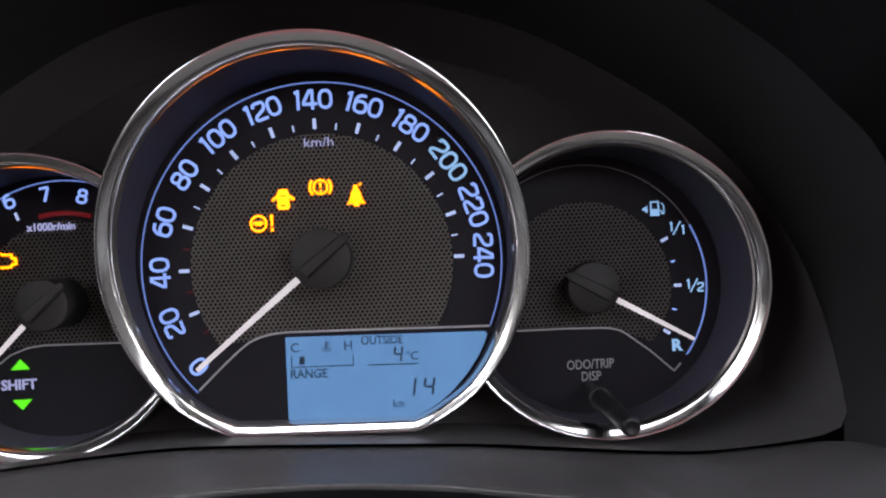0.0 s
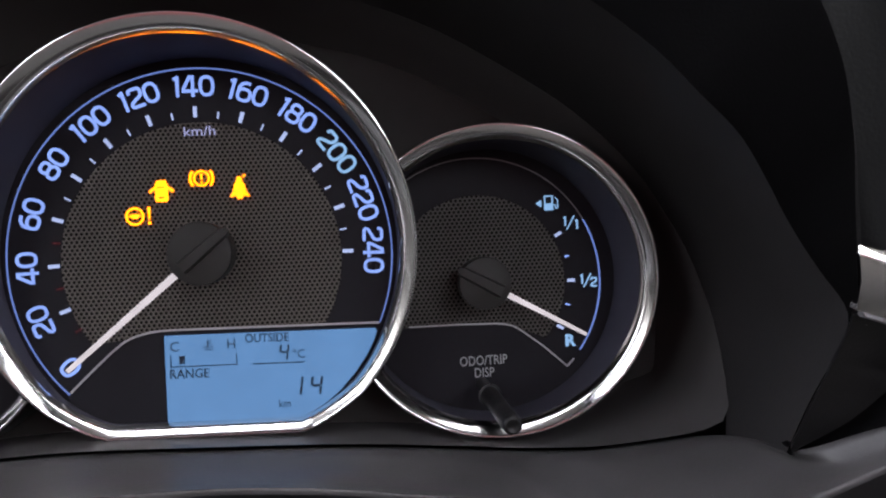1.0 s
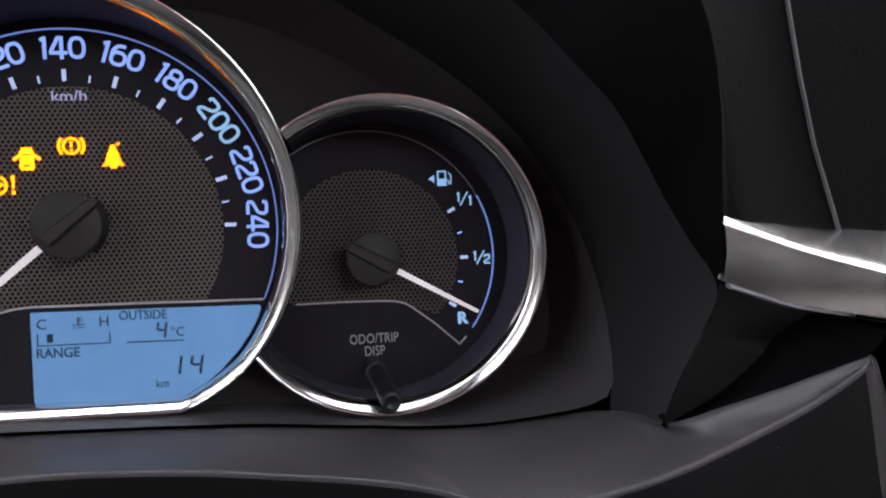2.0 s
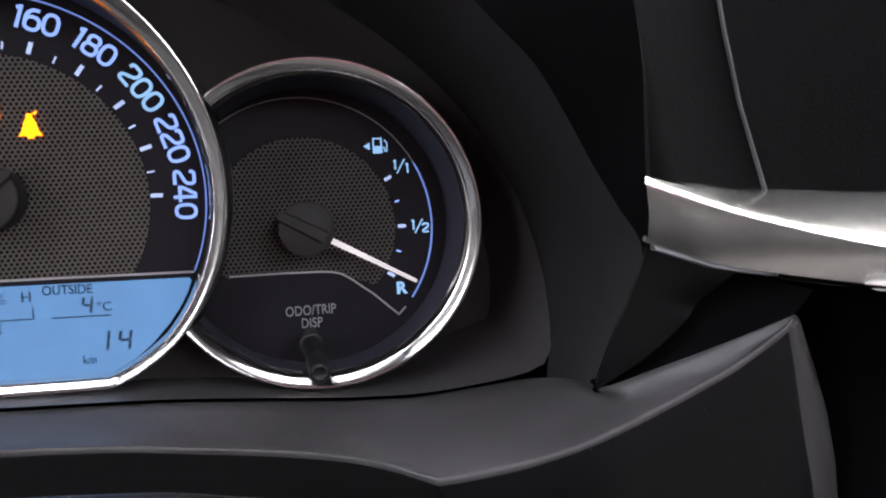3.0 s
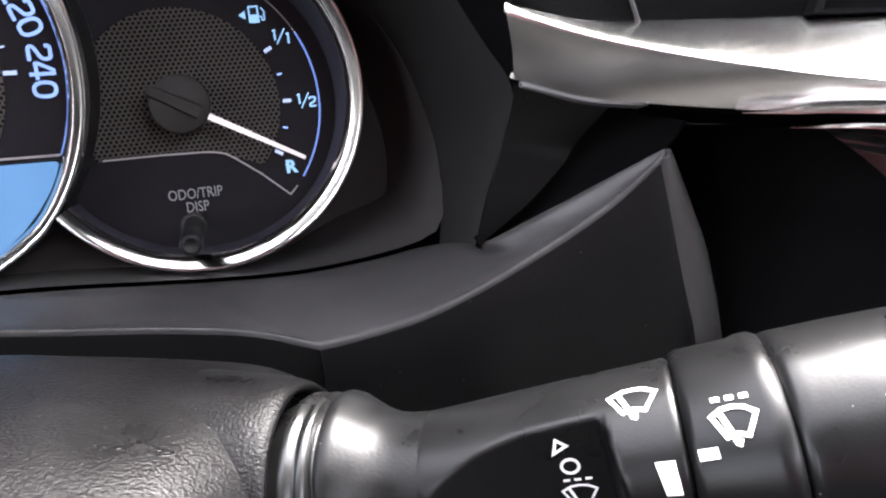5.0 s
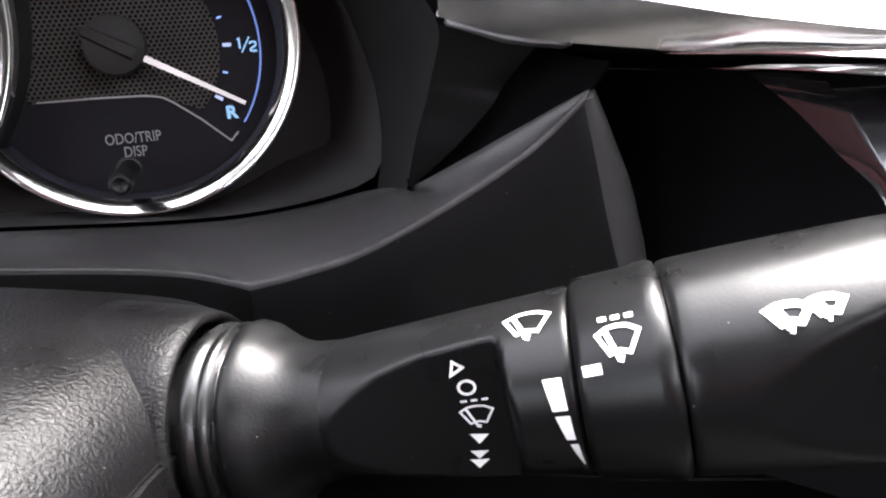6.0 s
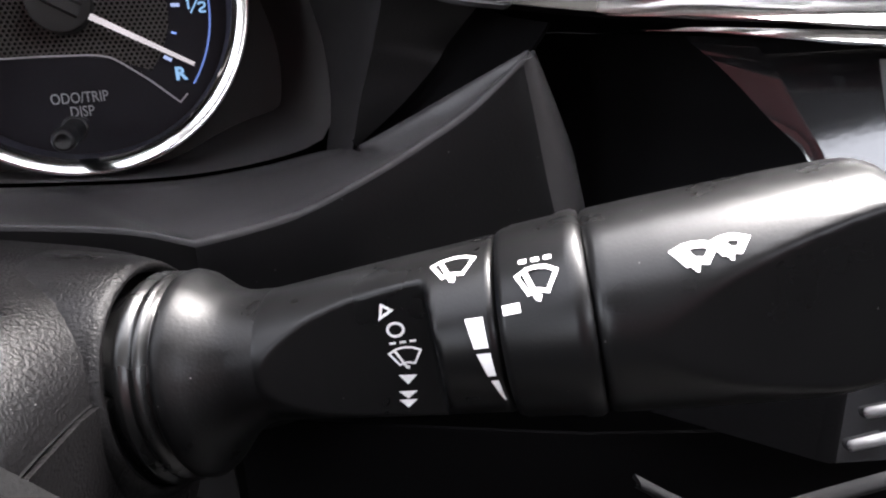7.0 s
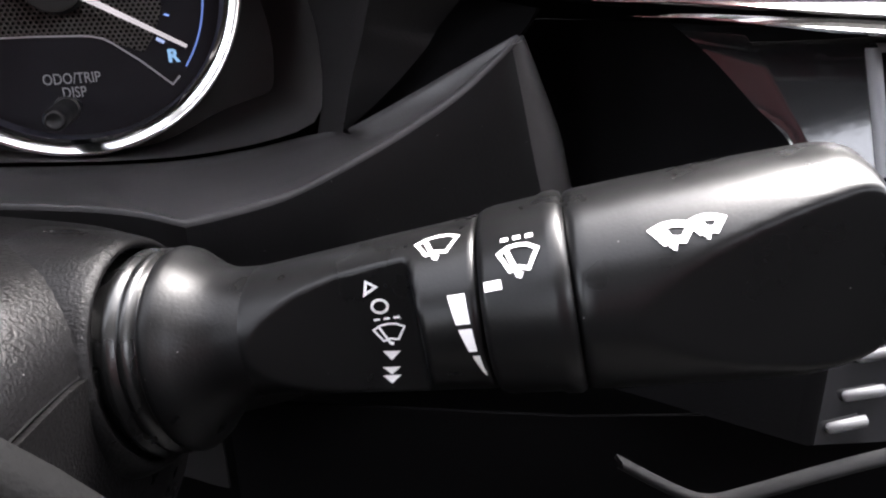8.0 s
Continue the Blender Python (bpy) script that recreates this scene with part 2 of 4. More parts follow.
def lettering(body, size, bold=0.0, wide=1.0):
    """A bmesh of a word in the built-in font, about its centre, in the x-z plane, facing -y."""
    cu = bpy.data.curves.new("word", "FONT")
    cu.body, cu.size, cu.align_x, cu.align_y = body, size, "CENTER", "CENTER"
    cu.offset, cu.resolution_u, cu.extrude = bold, 3, 0.012
    ob = new("word", cu)
    me = bpy.data.meshes.new_from_object(ob.evaluated_get(bpy.context.evaluated_depsgraph_get()))
    bm = bmesh.new()
    bm.from_mesh(me)
    bpy.data.objects.remove(ob)
    bpy.data.meshes.remove(me)
    xs = [v.co.x for v in bm.verts]
    ys = [v.co.y for v in bm.verts]
    mid = Vector(((min(xs) + max(xs)) / 2, (min(ys) + max(ys)) / 2, 0))
    for v in bm.verts:
        c = v.co - mid
        v.co = Vector((c.x * wide, -c.z, c.y))
    return bm


def ribbon(bm, pts, w, closed=False, thick=0.02):
    """One band of width w along points (x, z), as a connected solid facing -y at y = 0."""
    side = []
    n = len(pts)
    for i in range(n):
        a = Vector(pts[i - 1] if closed or i else pts[i])
        b = Vector(pts[i])
        c = Vector(pts[(i + 1) % n] if closed or i < n - 1 else pts[i])
        d0, d1 = b - a, c - b
        d0 = d0.normalized() if d0.length else d1.normalized()
        d1 = d1.normalized() if d1.length else d0
        t = (d0 + d1).normalized()
        nrm = Vector((-t.y, t.x))
        m = w / 2 / max(0.5, nrm.dot(Vector((-d0.y, d0.x))))
        p, q = b + nrm * m, b - nrm * m
        side.append([Vector((p.x, 0, p.y)), Vector((q.x, 0, q.y)), Vector((q.x, thick, q.y)), Vector((p.x, thick, p.y))])
    if closed:
        side.append(side[0])
    return loft(side, True, bm)


def bend(pts, n=5, r=0.16):
    """The line through pts with its inner corners rounded by r."""
    out = [pts[0]]
    for a, b, c in zip(pts, pts[1:], pts[2:]):
        a, b, c = Vector(a), Vector(b), Vector(c)
        p = b + (a - b).normalized() * min(r, (a - b).length / 2)
        q = b + (c - b).normalized() * min(r, (c - b).length / 2)
        out += [tuple((p * (1 - t) ** 2 + b * 2 * t * (1 - t) + q * t * t)) for t in [k / n for k in range(n + 1)]]
    return out + [pts[-1]]


def loop(cx, cz, rx, rz, n=28, p=2.5):
    res = []
    for i in range(n):
        c, s_ = math.cos(2 * math.pi * i / n), math.sin(2 * math.pi * i / n)
        res.append((cx + rx * math.copysign(abs(c) ** (2 / p), c), cz + rz * math.copysign(abs(s_) ** (2 / p), s_)))
    return res


# the dials' rounded figures, one high: bands (points, closed) and the width that each takes up
FIGURES = {
    "0": ([(loop(0, 0, 0.29, 0.42), True)], 0.74),
    "1": ([([(-0.17, 0.33), (0.0, 0.42), (0.005, 0.42), (0.005, -0.5)], False)], 0.40),
    "2": ([(bend([(-0.27, 0.22), (-0.26, 0.42), (0.27, 0.42), (0.27, 0.06), (-0.27, -0.22), (-0.27, -0.42), (0.32, -0.42)]), False)], 0.72),
    "4": ([([(0.12, -0.5), (0.12, 0.43), (-0.02, 0.43), (-0.31, -0.12), (-0.31, -0.22), (0.36, -0.22)], False)], 0.78),
    "5": ([(bend([(0.27, 0.42), (-0.24, 0.42), (-0.26, 0.05), (0.28, 0.08), (0.28, -0.42), (-0.3, -0.42)]), False)], 0.72),
    "6": ([(loop(0, -0.15, 0.29, 0.27), True), (bend([(-0.29, -0.15), (-0.29, 0.2), (-0.1, 0.42), (0.2, 0.42)]), False)], 0.74),
    "7": ([(bend([(-0.3, 0.42), (0.28, 0.42), (-0.08, -0.5)], 3, 0.1), False)], 0.70),
    "8": ([(loop(0, 0.225, 0.24, 0.195), True), (loop(0, -0.19, 0.29, 0.23), True)], 0.74),
}


def figures(word, h, x, y, z, turn, mat, parent, weight=0.165):
    """Each figure of a number as a part of its own, h high, the number's middle at x, z, turned clockwise."""
    total = sum(FIGURES[c][1] for c in word)
    at = -total / 2
    for c in word:
        bands, w = FIGURES[c]
        bm = bmesh.new()
        for pts, closed in bands:
            ribbon(bm, [((at + w / 2 + p) * h, q * h) for p, q in pts], weight * h, closed)
        at += w
        part("numeral", put(bm, x, y, z, turn), mat, parent)


def put(bm, x, y, z, turn=0.0):
    """Moves a bmesh to its place and turns it clockwise by so many degrees about its own middle, seen from -y."""
    bmesh.ops.transform(bm, matrix=Matrix.Translation((x, y, z)) @ Matrix.Rotation(radians(turn), 4, "Y"), verts=bm.verts)
    return bm


def inset(outline, w, closed=True):
    """The outline drawn in by w, a length or a function of the point, square to its own run."""
    res, m = [], len(outline)
    for i, p in enumerate(outline):
        a = Vector(outline[i - 1] if closed or i else p)
        c = Vector(outline[(i + 1) % m] if closed or i < m - 1 else p)
        b = Vector(p)
        d0, d1 = b - a, c - b
        d0 = d0.normalized() if d0.length else d1.normalized()
        d1 = d1.normalized() if d1.length else d0
        t = (d0 + d1).normalized()
        nrm = Vector((t.y, -t.x))
        q = b + nrm * ((w(p) if callable(w) else w) / max(0.5, nrm.dot(Vector((d0.y, -d0.x)))))
        res.append((q.x, q.y))
    return res


def box(x0, x1, y0, y1, z0, z1, bevel=0.0, bm=None):
    one = bmesh.new()
    bmesh.ops.create_cube(one, size=1)
    for v in one.verts:
        v.co = Vector(((x0 + x1) / 2 + v.co.x * (x1 - x0), (y0 + y1) / 2 + v.co.y * (y1 - y0), (z0 + z1) / 2 + v.co.z * (z1 - z0)))
    if bevel:
        bmesh.ops.bevel(one, geom=one.edges[:], offset=bevel, segments=2, affect="EDGES", profile=0.5)
    if bm is None:
        return one
    me = bpy.data.meshes.new("joined")
    one.to_mesh(me)
    one.free()
    bm.from_mesh(me)
    bpy.data.meshes.remove(me)
    return bm


# ---- the cabin that closes the place, unseen; its openings are set to shape the light ----
def slab(name, x0, x1, y0, y1, z0, z1, mat, label, category):
    return tagged(part(name, box(x0, x1, y0, y1, z0, z1), mat), label, category, kind="structure")


slab("floor", -45, 125, -66, 60, -72, -70, M_CARPET, "charcoal carpeted floor of a car cabin", "floor")
# Unseen headliner, lightened to bounce more light onto the dials.
slab("ceiling", -47, 127, -68, -40, 48, 50, M_CLOTH, "light grey cloth headliner of a car", "ceiling")
slab("wall_left", -47, -45, -66, 60, -70, -12, M_TRIM, "dark grey plastic door panel", "door panel")
slab("trim_left", -47, -45, -66, 60, 38, 48, M_TRIM, "dark trim above the side window", "cabin trim")
slab("pillar_left", -47, -45, 0, 60, -12, 38, M_TRIM, "dark windscreen pillar", "pillar")
# Unseen pillar, widened to keep the side window out of the bezels.
slab("pillar_middle", -47, -45, -45, -27, -12, 38, M_TRIM, "unseen door pillar beside the driver, widened to block window reflections", "pillar")
slab("wall_right", 125, 127, -66, 60, -70, -13, M_TRIM, "dark grey plastic door panel across the cabin", "door panel")
# Unseen wall, added to block light from behind.
slab("wall_rear", -47, 127, -68, -66, -70, 12, M_SEAT, "unseen charcoal cloth wall behind the camera, added to block rear light", "seat backs")
slab("trim_rear", -47, 127, -68, -66, 30, 48, M_TRIM, "dark trim above the rear window", "cabin trim")
# Unseen slab, added to darken what flank and bezels mirror.
slab("rear_block", -40, 14, -68, -66, 12, 30, M_TRIM, "unseen dark slab behind the camera, added to block the rear window", "cabin trim")
slab("dash_top", -45, 125, 1.6, 58, 2.2, 2.6, M_TRIM, "black top of the dashboard under the windscreen", "dashboard")
slab("dash_side", 16.5, 125, -6.6, 1.6, 2.2, 2.6, M_TRIM, "black top of the dashboard on the passenger side", "dashboard")
slab("dash_front", 41, 125, -12, -10, -40, 2.6, M_TRIM, "black dashboard front on the passenger side", "dashboard")
slab("wall_front", -45, 125, 58, 60, -70, 6, M_TRIM, "dark bulkhead behind the dashboard", "bulkhead")


# ---- the instrument binnacle ----
S_LINE = [(-14.2, -2.3, -4.6), (-12.4, -1.9, -5.2), (-10.0, -1.7, -5.4), (-7.0, -1.4, -5.25), (-4.0, -1.3, -5.15), (0.0, -1.3, -5.3), (4.0, -1.35, -5.5),
          (6.5, -1.4, -5.72), (8.0, -1.5, -5.85), (9.4, -1.7, -5.93), (10.9, -1.9, -5.95), (12.5, -2.05, -5.83), (13.9, -2.5, -5.52)]
O_RIGHT = [(14.5, -2.5, -5.1), (14.75, -1.9, -4.3), (14.85, -1.3, -3.2), (14.75, -1.0, -2.2), (14.35, -0.8, -0.8), (13.75, -0.8, 0.35), (12.8, -0.8, 1.85), (11.2, -0.8, 3.5),
           (9.0, -0.9, 5.0), (6.4, -1.0, 6.4), (3.4, -1.1, 7.3), (0.0, -1.2, 7.6)]
O_LEFT = [(-x, y, z + 0.3) for x, y, z in O_RIGHT[:-1]]
S_LINE = [(x, y, z + 0.03) for x, y, z in S_LINE]
O_ALL = resample(S_LINE + O_RIGHT + O_LEFT[::-1] + [S_LINE[0]], 140)[:-1]

binnacle = thing("instrument_binnacle", "black plastic instrument cowl in a car dashboard", "dashboard cowl")
def tray_depth(p):
    """How far the tray's wall draws in towards its back: hardly below the dials, a rounded bowl beside them."""
    side = max(0, min(1, (abs(p[0]) - 10.2) / 2))
    return -(0.06 + 0.94 * side if p[1] < -4.6 else 1.0)


flat_o = [(p.x, p.z) for p in O_ALL]
drawn = inset(flat_o, tray_depth)
for _ in range(3):
    drawn = [tuple((Vector(drawn[i - 1]) + Vector(drawn[i]) * 2 + Vector(drawn[(i + 1) % len(drawn)])) / 4) for i in range(len(drawn))]
back = [Vector((x, 0.9, z)) for x, z in drawn]
rows = []
for a_, b_ in ((0, 0), (0.1, 0.12), (0.22, 0.3), (0.34, 0.45), (0.46, 0.58), (0.6, 0.71), (0.75, 0.83), (0.88, 0.93), (0.96, 0.98), (1, 1)):
    rows.append([Vector((p.x + (q.x - p.x) * a_, p.y + (q.y - p.y) * b_, p.z + (q.z - p.z) * a_)) for p, q in zip(O_ALL, back)])
part("tray_wall", loft(rows, True), M_TRAY, binnacle, "satin black surround of the dials", True)
part("back_panel", plate([[(p.x * 1.01, p.z * 1.01) for p in back]], 0.97, 0.2), M_HUB, binnacle)

# the hood: from the tray's rim forward to its lip
M_RIGHT = [(14.57, -5.43, -5.42), (14.785, -5.98, -4.28), (14.935, -6.25, -3.7), (15.03, -6.59, -3.14), (15.15, -7.0, -1.96), (14.8, -6.6, -1.0), (14.5, -6.35, -0.3), (14.15, -6.3, 0.4), (13.75, -6.5, 1.0), (13.0, -6.8, 2.05),
           (12.05, -7.0, 2.95), (11.05, -6.8, 4.1), (9.2, -6.6, 5.6), (6.6, -6.5, 7.3), (3.4, -6.5, 8.4), (0.0, -6.5, 8.8)]
N_RIGHT = [(14.6, -5.46, -5.42), (14.8, -6.0, -4.28), (14.95, -6.27, -3.7), (15.05, -6.62, -3.14), (15.22, -7.2, -1.96), (15.0, -7.6, -0.8), (14.95, -7.7, 0.6), (14.9, -7.8, 2.0),
           (14.6, -7.9, 3.6), (13.9, -7.9, 5.2), (12.3, -7.8, 7.2), (9.2, -7.7, 9.4), (5.0, -7.6, 10.8), (0.0, -7.6, 11.3)]


def both(pts, lift=0.3):
    return pts + [(-x, y, z + lift) for x, y, z in pts[-2::-1]]


rim = resample([(14.3, -2.7, -5.8)] + both(O_RIGHT)[1:-1] + [(-14.2, -2.7, -5.0)], 220)
lip = resample(both(M_RIGHT), 220)
face = resample(both(N_RIGHT), 220)
mid = [a.lerp(b, 0.5) + Vector((0.25 if a.x > 0 else -0.25, 0, 0.1)) for a, b in zip(rim, lip)]
part("hood_wall", backed(loft([rim, mid, lip])), M_HOOD, binnacle, smooth=True)
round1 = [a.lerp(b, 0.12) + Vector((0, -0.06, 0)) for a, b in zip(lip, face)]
# Lip's shade is in its colour, darker than the hood wall.
part("hood_lip", backed(loft([lip, round1, face])), M_SHADED, binnacle, smooth=True)
crest = [p for p in face if p.z > -1]
outer = [Vector((p.x + 0.6 * max(-1, min(1, p.x / 3)), p.y + 3, p.z * 1.04 + 0.3)) for p in crest]
far = [Vector((p.x * 1.15, 30, max(p.z, 0) * 0.5 + 3)) for p in crest]
part("hood_top", loft([crest, outer, far]), M_PAD, binnacle, smooth=True)

# the shelf below the dials and its lip
UPPER = resample([(-14.2, -2.35, -4.75), (-12.4, -1.95, -5.35), (-10.0, -1.75, -5.55), (-7.0, -1.45, -5.4), (-4.0, -1.35, -5.3), (0.0, -1.35, -5.45), (4.0, -1.4, -5.65),
                  (6.5, -1.45, -5.87), (8.0, -1.55, -6.0), (9.4, -1.75, -6.08), (10.9, -1.95, -6.1), (12.5, -2.1, -5.98), (13.7, -2.5, -5.7), (14.4, -3.6, -5.5),
                  (14.6, -5.5, -5.3), (15.6, -6.5, -4.72), (16.55, -7.4, -4.14), (17.3, -7.95, -3.72), (17.78, -8.28, -3.46)], 120)
UPPER = [p + Vector((0, 0, 0.07 * max(0, min(1, (13.6 - p.x) / 1.2)))) for p in UPPER]
LIP = [(-14.6, -6.0, -6.3), (-10.6, -5.4, -6.6), (-9.6, -4.7, -6.35), (-7.5, -3.9, -6.1), (-3.84, -3.6, -5.82), (-2.2, -3.6, -5.71), (0.66, -3.6, -5.72), (3.4, -3.62, -5.93), (5.5, -3.62, -6.24),
       (6.8, -3.72, -6.41), (8.0, -3.95, -6.56), (9.0, -4.38, -6.67), (9.75, -4.9, -6.77), (10.2, -5.25, -6.87), (10.68, -5.42, -7.03)]
LIP_E = [(10.68, -5.42, -7.03), (11.65, -5.75, -6.86), (12.95, -6.15, -6.55), (14.15, -6.8, -5.98), (15.35, -7.2, -5.36), (16.45, -7.7, -4.66), (17.05, -8.1, -4.12), (17.5, -8.33, -3.7), (17.78, -8.28, -3.48)]
lip_b = resample(LIP, 74)
lip_e = resample(LIP_E, 47)
low = lip_b + lip_e[1:]
shelf = []
for k in range(7):
    t = k / 6 * 0.97
    shelf.append([a.lerp(b, t) + Vector((0, 0, -0.12 * math.sin(math.pi * t))) for a, b in zip(UPPER, low)])
edge = []
for a, b in zip(UPPER, low):
    d = (b - a)
    d = d.normalized() if d.length > 0.05 else Vector((0, -1, 0))
    edge.append((b, d))
r1 = [b + Vector((0, 0, 0.015)) for b, d in edge]
r2 = [b + d * 0.05 + Vector((0, 0, -0.04)) for b, d in edge]
r3 = [b + d * 0.03 + Vector((0, 0, -0.14)) for b, d in edge]
out_ = []
for i in range(len(UPPER)):
    d = UPPER[min(i + 3, len(UPPER) - 1)] - UPPER[max(i - 3, 0)]
    out_.append(Vector((-d.y, d.x, 0)).normalized() if UPPER[i].x > 12 else Vector((0, 1, 0)))
hidden = [[p + q * 1.0 + Vector((0, 0, -0.25)) for p, q in zip(UPPER, out_)], [p + q * 0.35 + Vector((0, 0, -0.06)) for p, q in zip(UPPER, out_)]]
bm = backed(loft(hidden + shelf + [r1, r2, r3]))
part("shelf", bm, M_SHELF, binnacle, "charcoal shelf with a rounded lip under the dials, patchy light in its tone", True)
# below the lip: a recessed front over the column, and the panel beside it
nb = len(lip_b)
under = [r3[:nb], [p + Vector((0, 0.6, -0.7)) for p in r3[:nb]], [p + Vector((0, 2.0, -2.2)) for p in r3[:nb]], [p + Vector((0, 4.0, -9)) for p in r3[:nb]]]
part("under_panel", backed(loft(under)), M_MASK, binnacle, smooth=True)
E_top = r3[nb - 1:]
rows = []
for dy, dz in ((0, 0), (0.02, -0.4), (0.05, -0.8), (0.15, -1.5), (0.3, -2.4), (0.45, -3.5), (0.7, -4.5), (1.2, -5.3), (3.0, -5.8), (7.0, -6.1)):
    row = [p + Vector(((-0.31 * dz - 0.006 * dz * dz) * (i / len(E_top)) ** 3, dy, dz)) for i, p in enumerate(E_top)]
    e = row[-1].copy()
    for p in row:
        p.y += 0.1 * min(1, -dz / 1.2) * max(0, 1 - (e.x - p.x) / 1.2) ** 2
    rows.append(row)
part("knee_panel", backed(loft(rows)), M_KNEE, binnacle, "panel below the shelf's lip, its shade in the colour", True)
# Rounded panel edge; its highlight is painted as a paler tone.
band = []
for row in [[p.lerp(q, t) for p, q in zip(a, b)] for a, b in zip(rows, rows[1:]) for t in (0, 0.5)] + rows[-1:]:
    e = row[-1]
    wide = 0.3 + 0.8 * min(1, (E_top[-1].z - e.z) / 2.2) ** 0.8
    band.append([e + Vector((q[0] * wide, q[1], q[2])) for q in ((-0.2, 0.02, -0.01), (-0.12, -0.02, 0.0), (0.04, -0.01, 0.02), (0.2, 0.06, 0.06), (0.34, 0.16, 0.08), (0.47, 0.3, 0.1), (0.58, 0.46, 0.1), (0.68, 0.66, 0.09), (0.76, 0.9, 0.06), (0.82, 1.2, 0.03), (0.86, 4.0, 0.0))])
part("edge_bevel", backed(loft(band)), M_TRAY, binnacle, "rounded side edge of the panel, highlight in its paler tone", True)
# the recess between hood lip, trim strip and shelf
fold_line = resample([(17.0, -7.75, -2.46), (16.55, -6.85, -3.2), (16.25, -6.75, -3.64), (15.48, -6.36, -4.46), (14.62, -5.54, -5.3)], 40)
hood_line = resample([p + Vector((-0.13, -0.06, 0)) for p in face[:60] if -5.2 < p.z < -1.9][::-1] + [Vector((14.56, -5.54, -5.31))], 40)
right_line = resample([(18.3, -8.25, -2.95), (18.0, -8.1, -3.4), (17.6, -7.9, -3.75), (16.5, -7.05, -4.32), (15.6, -6.25, -4.95), (14.66, -5.54, -5.31)], 40)
# Cheek takes the shade-darkened knee colour too.
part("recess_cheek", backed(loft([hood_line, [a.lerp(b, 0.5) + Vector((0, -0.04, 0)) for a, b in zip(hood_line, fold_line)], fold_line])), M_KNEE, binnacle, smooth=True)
# Right facet in the shade colour, darker than the cheek beside it.
part("recess_panel", backed(loft([fold_line] + [[a.lerp(b, t) + Vector((0, 0.5 * math.sin(math.pi * t), 0)) for a, b in zip(fold_line, right_line)] for t in (0.08, 0.3, 0.6, 1)])), M_SHADED, binnacle, smooth=True)


# ---- dials ----
def big_outline(n=120):
    """The speedometer's rim: a circle cut straight below, the cut leaning a little."""
    lx, lz, rx, rz = -2.86, -5.15, 2.66, -5.30

    def half(cx_, cz_, side):
        a0 = math.degrees(math.atan2(4.46, -4.31))
        pts = [(side * x, z) for x, z in arc(0, 0.1, 6.2, 0, a0, n // 2)]
        ax, az = pts[-1]
        return pts + [(ax + (cx_ - ax) * t, az + (cz_ - az) * t - 0.42 * t * (1 - t)) for t in (0.16, 0.32, 0.48, 0.64, 0.8, 1.0)]

    cut = [(rx + (lx - rx) * t, rz + (lz - rz) * t) for t in (0.12, 0.37, 0.63, 0.88)]
    return half(rx, rz, 1) + cut + half(lx, lz, -1)[:0:-1]


# the ring's section: how far in from the rim, and how steeply it falls back from there, in degrees
BEAD = ((0.0, 0.5), (0.0, 0.1), (0.003, 0.055), (0.009, 0.033), (0.02, 0.02), (0.038, 0.0115), (0.055, 0.0065), (0.07, 0.006))
# Steepness is set by the reflections wanted from the camera.
SLOPE = ((0.085, 18), (0.12, 29), (0.17, 33), (0.23, 35), (0.29, 36), (0.34, 38), (0.375, 48), (0.41, 60), (0.445, 66), (0.475, 69))


def low_k(z, cut):
    """The ring is slimmer along the straight cut below."""
    t = max(0, min(1, (cut - z) / 3.2))
    return 1 - 0.22 * t * t * (3 - 2 * t)


def bezel_rows(outline, front, size=1.0, cut=-99, closed=True):
    """Cross sections of a bright ring: outer wall, a fine bead, a smooth slope flattened above and a steep inner lip,
    tilted for what they mirror.
    """
    zs = [z for x, z in outline]
    mid_z, half_z = (max(zs) + min(zs)) / 2, (max(zs) - min(zs)) / 2
    section = [(w, [d] * len(outline)) for w, d in BEAD]
    for w, deg in SLOPE:
        w0, deep = section[-1]
        fall = []
        for d, z in zip(deep, zs):
            flat_ = 1 - 0.42 * max(0, min(1, (z - mid_z) / half_z)) ** 1.5 if deg < 40 else 1
            fall.append(d + (w - w0) * math.tan(radians(deg * flat_)))
        section.append((w, fall))
    rows = []
    for w, deep in section:
        line_ = inset(outline, lambda p: w * size * low_k(p[1], cut), closed)
        rows.append([Vector((x, front(x0, z0) + (d if w == 0 else d * size * low_k(z0, cut)), z)) for (x, z), (x0, z0), d in zip(line_, outline, deep)])
    return rows


def symbol(name, outlines, y, mat, parent, label):
    return part(name, plate(outlines, y, 0.02), mat, parent, label)


speedo = thing("speedometer", "round speedometer with blue-lit numerals and a chrome bezel", "gauge")
front_big = lambda x, z: -1.58 - 0.216 * (z - 0.21)
out = big_outline()
part("bezel", loft(bezel_rows(out, front_big, 1.05, -1.6), True), M_CHROME, speedo, "bright chrome bezel cut straight below", True, 28)
o1 = [Vector((x, front_big(*q) + 0.45 * low_k(q[1], -1.6), z)) for (x, z), q in zip(inset(out, lambda p: 0.49 * low_k(p[1], -1.6)), out)]
o2 = [Vector((x, 0.12, z)) for x, z in inset(out, lambda p: 0.53 * low_k(p[1], -1.6))]
part("inner_wall", loft([o1, o2], True), M_WALL, speedo, smooth=True)
o3 = [Vector((x, front_big(x, z) + 0.45, z)) for x, z in out]
o4 = [Vector((x * 1.0, 0.95, 0.21 + (z - 0.21) * 0.99)) for x, z in out]
part("housing", loft([o3, o4], True), M_MASK, speedo, smooth=True)
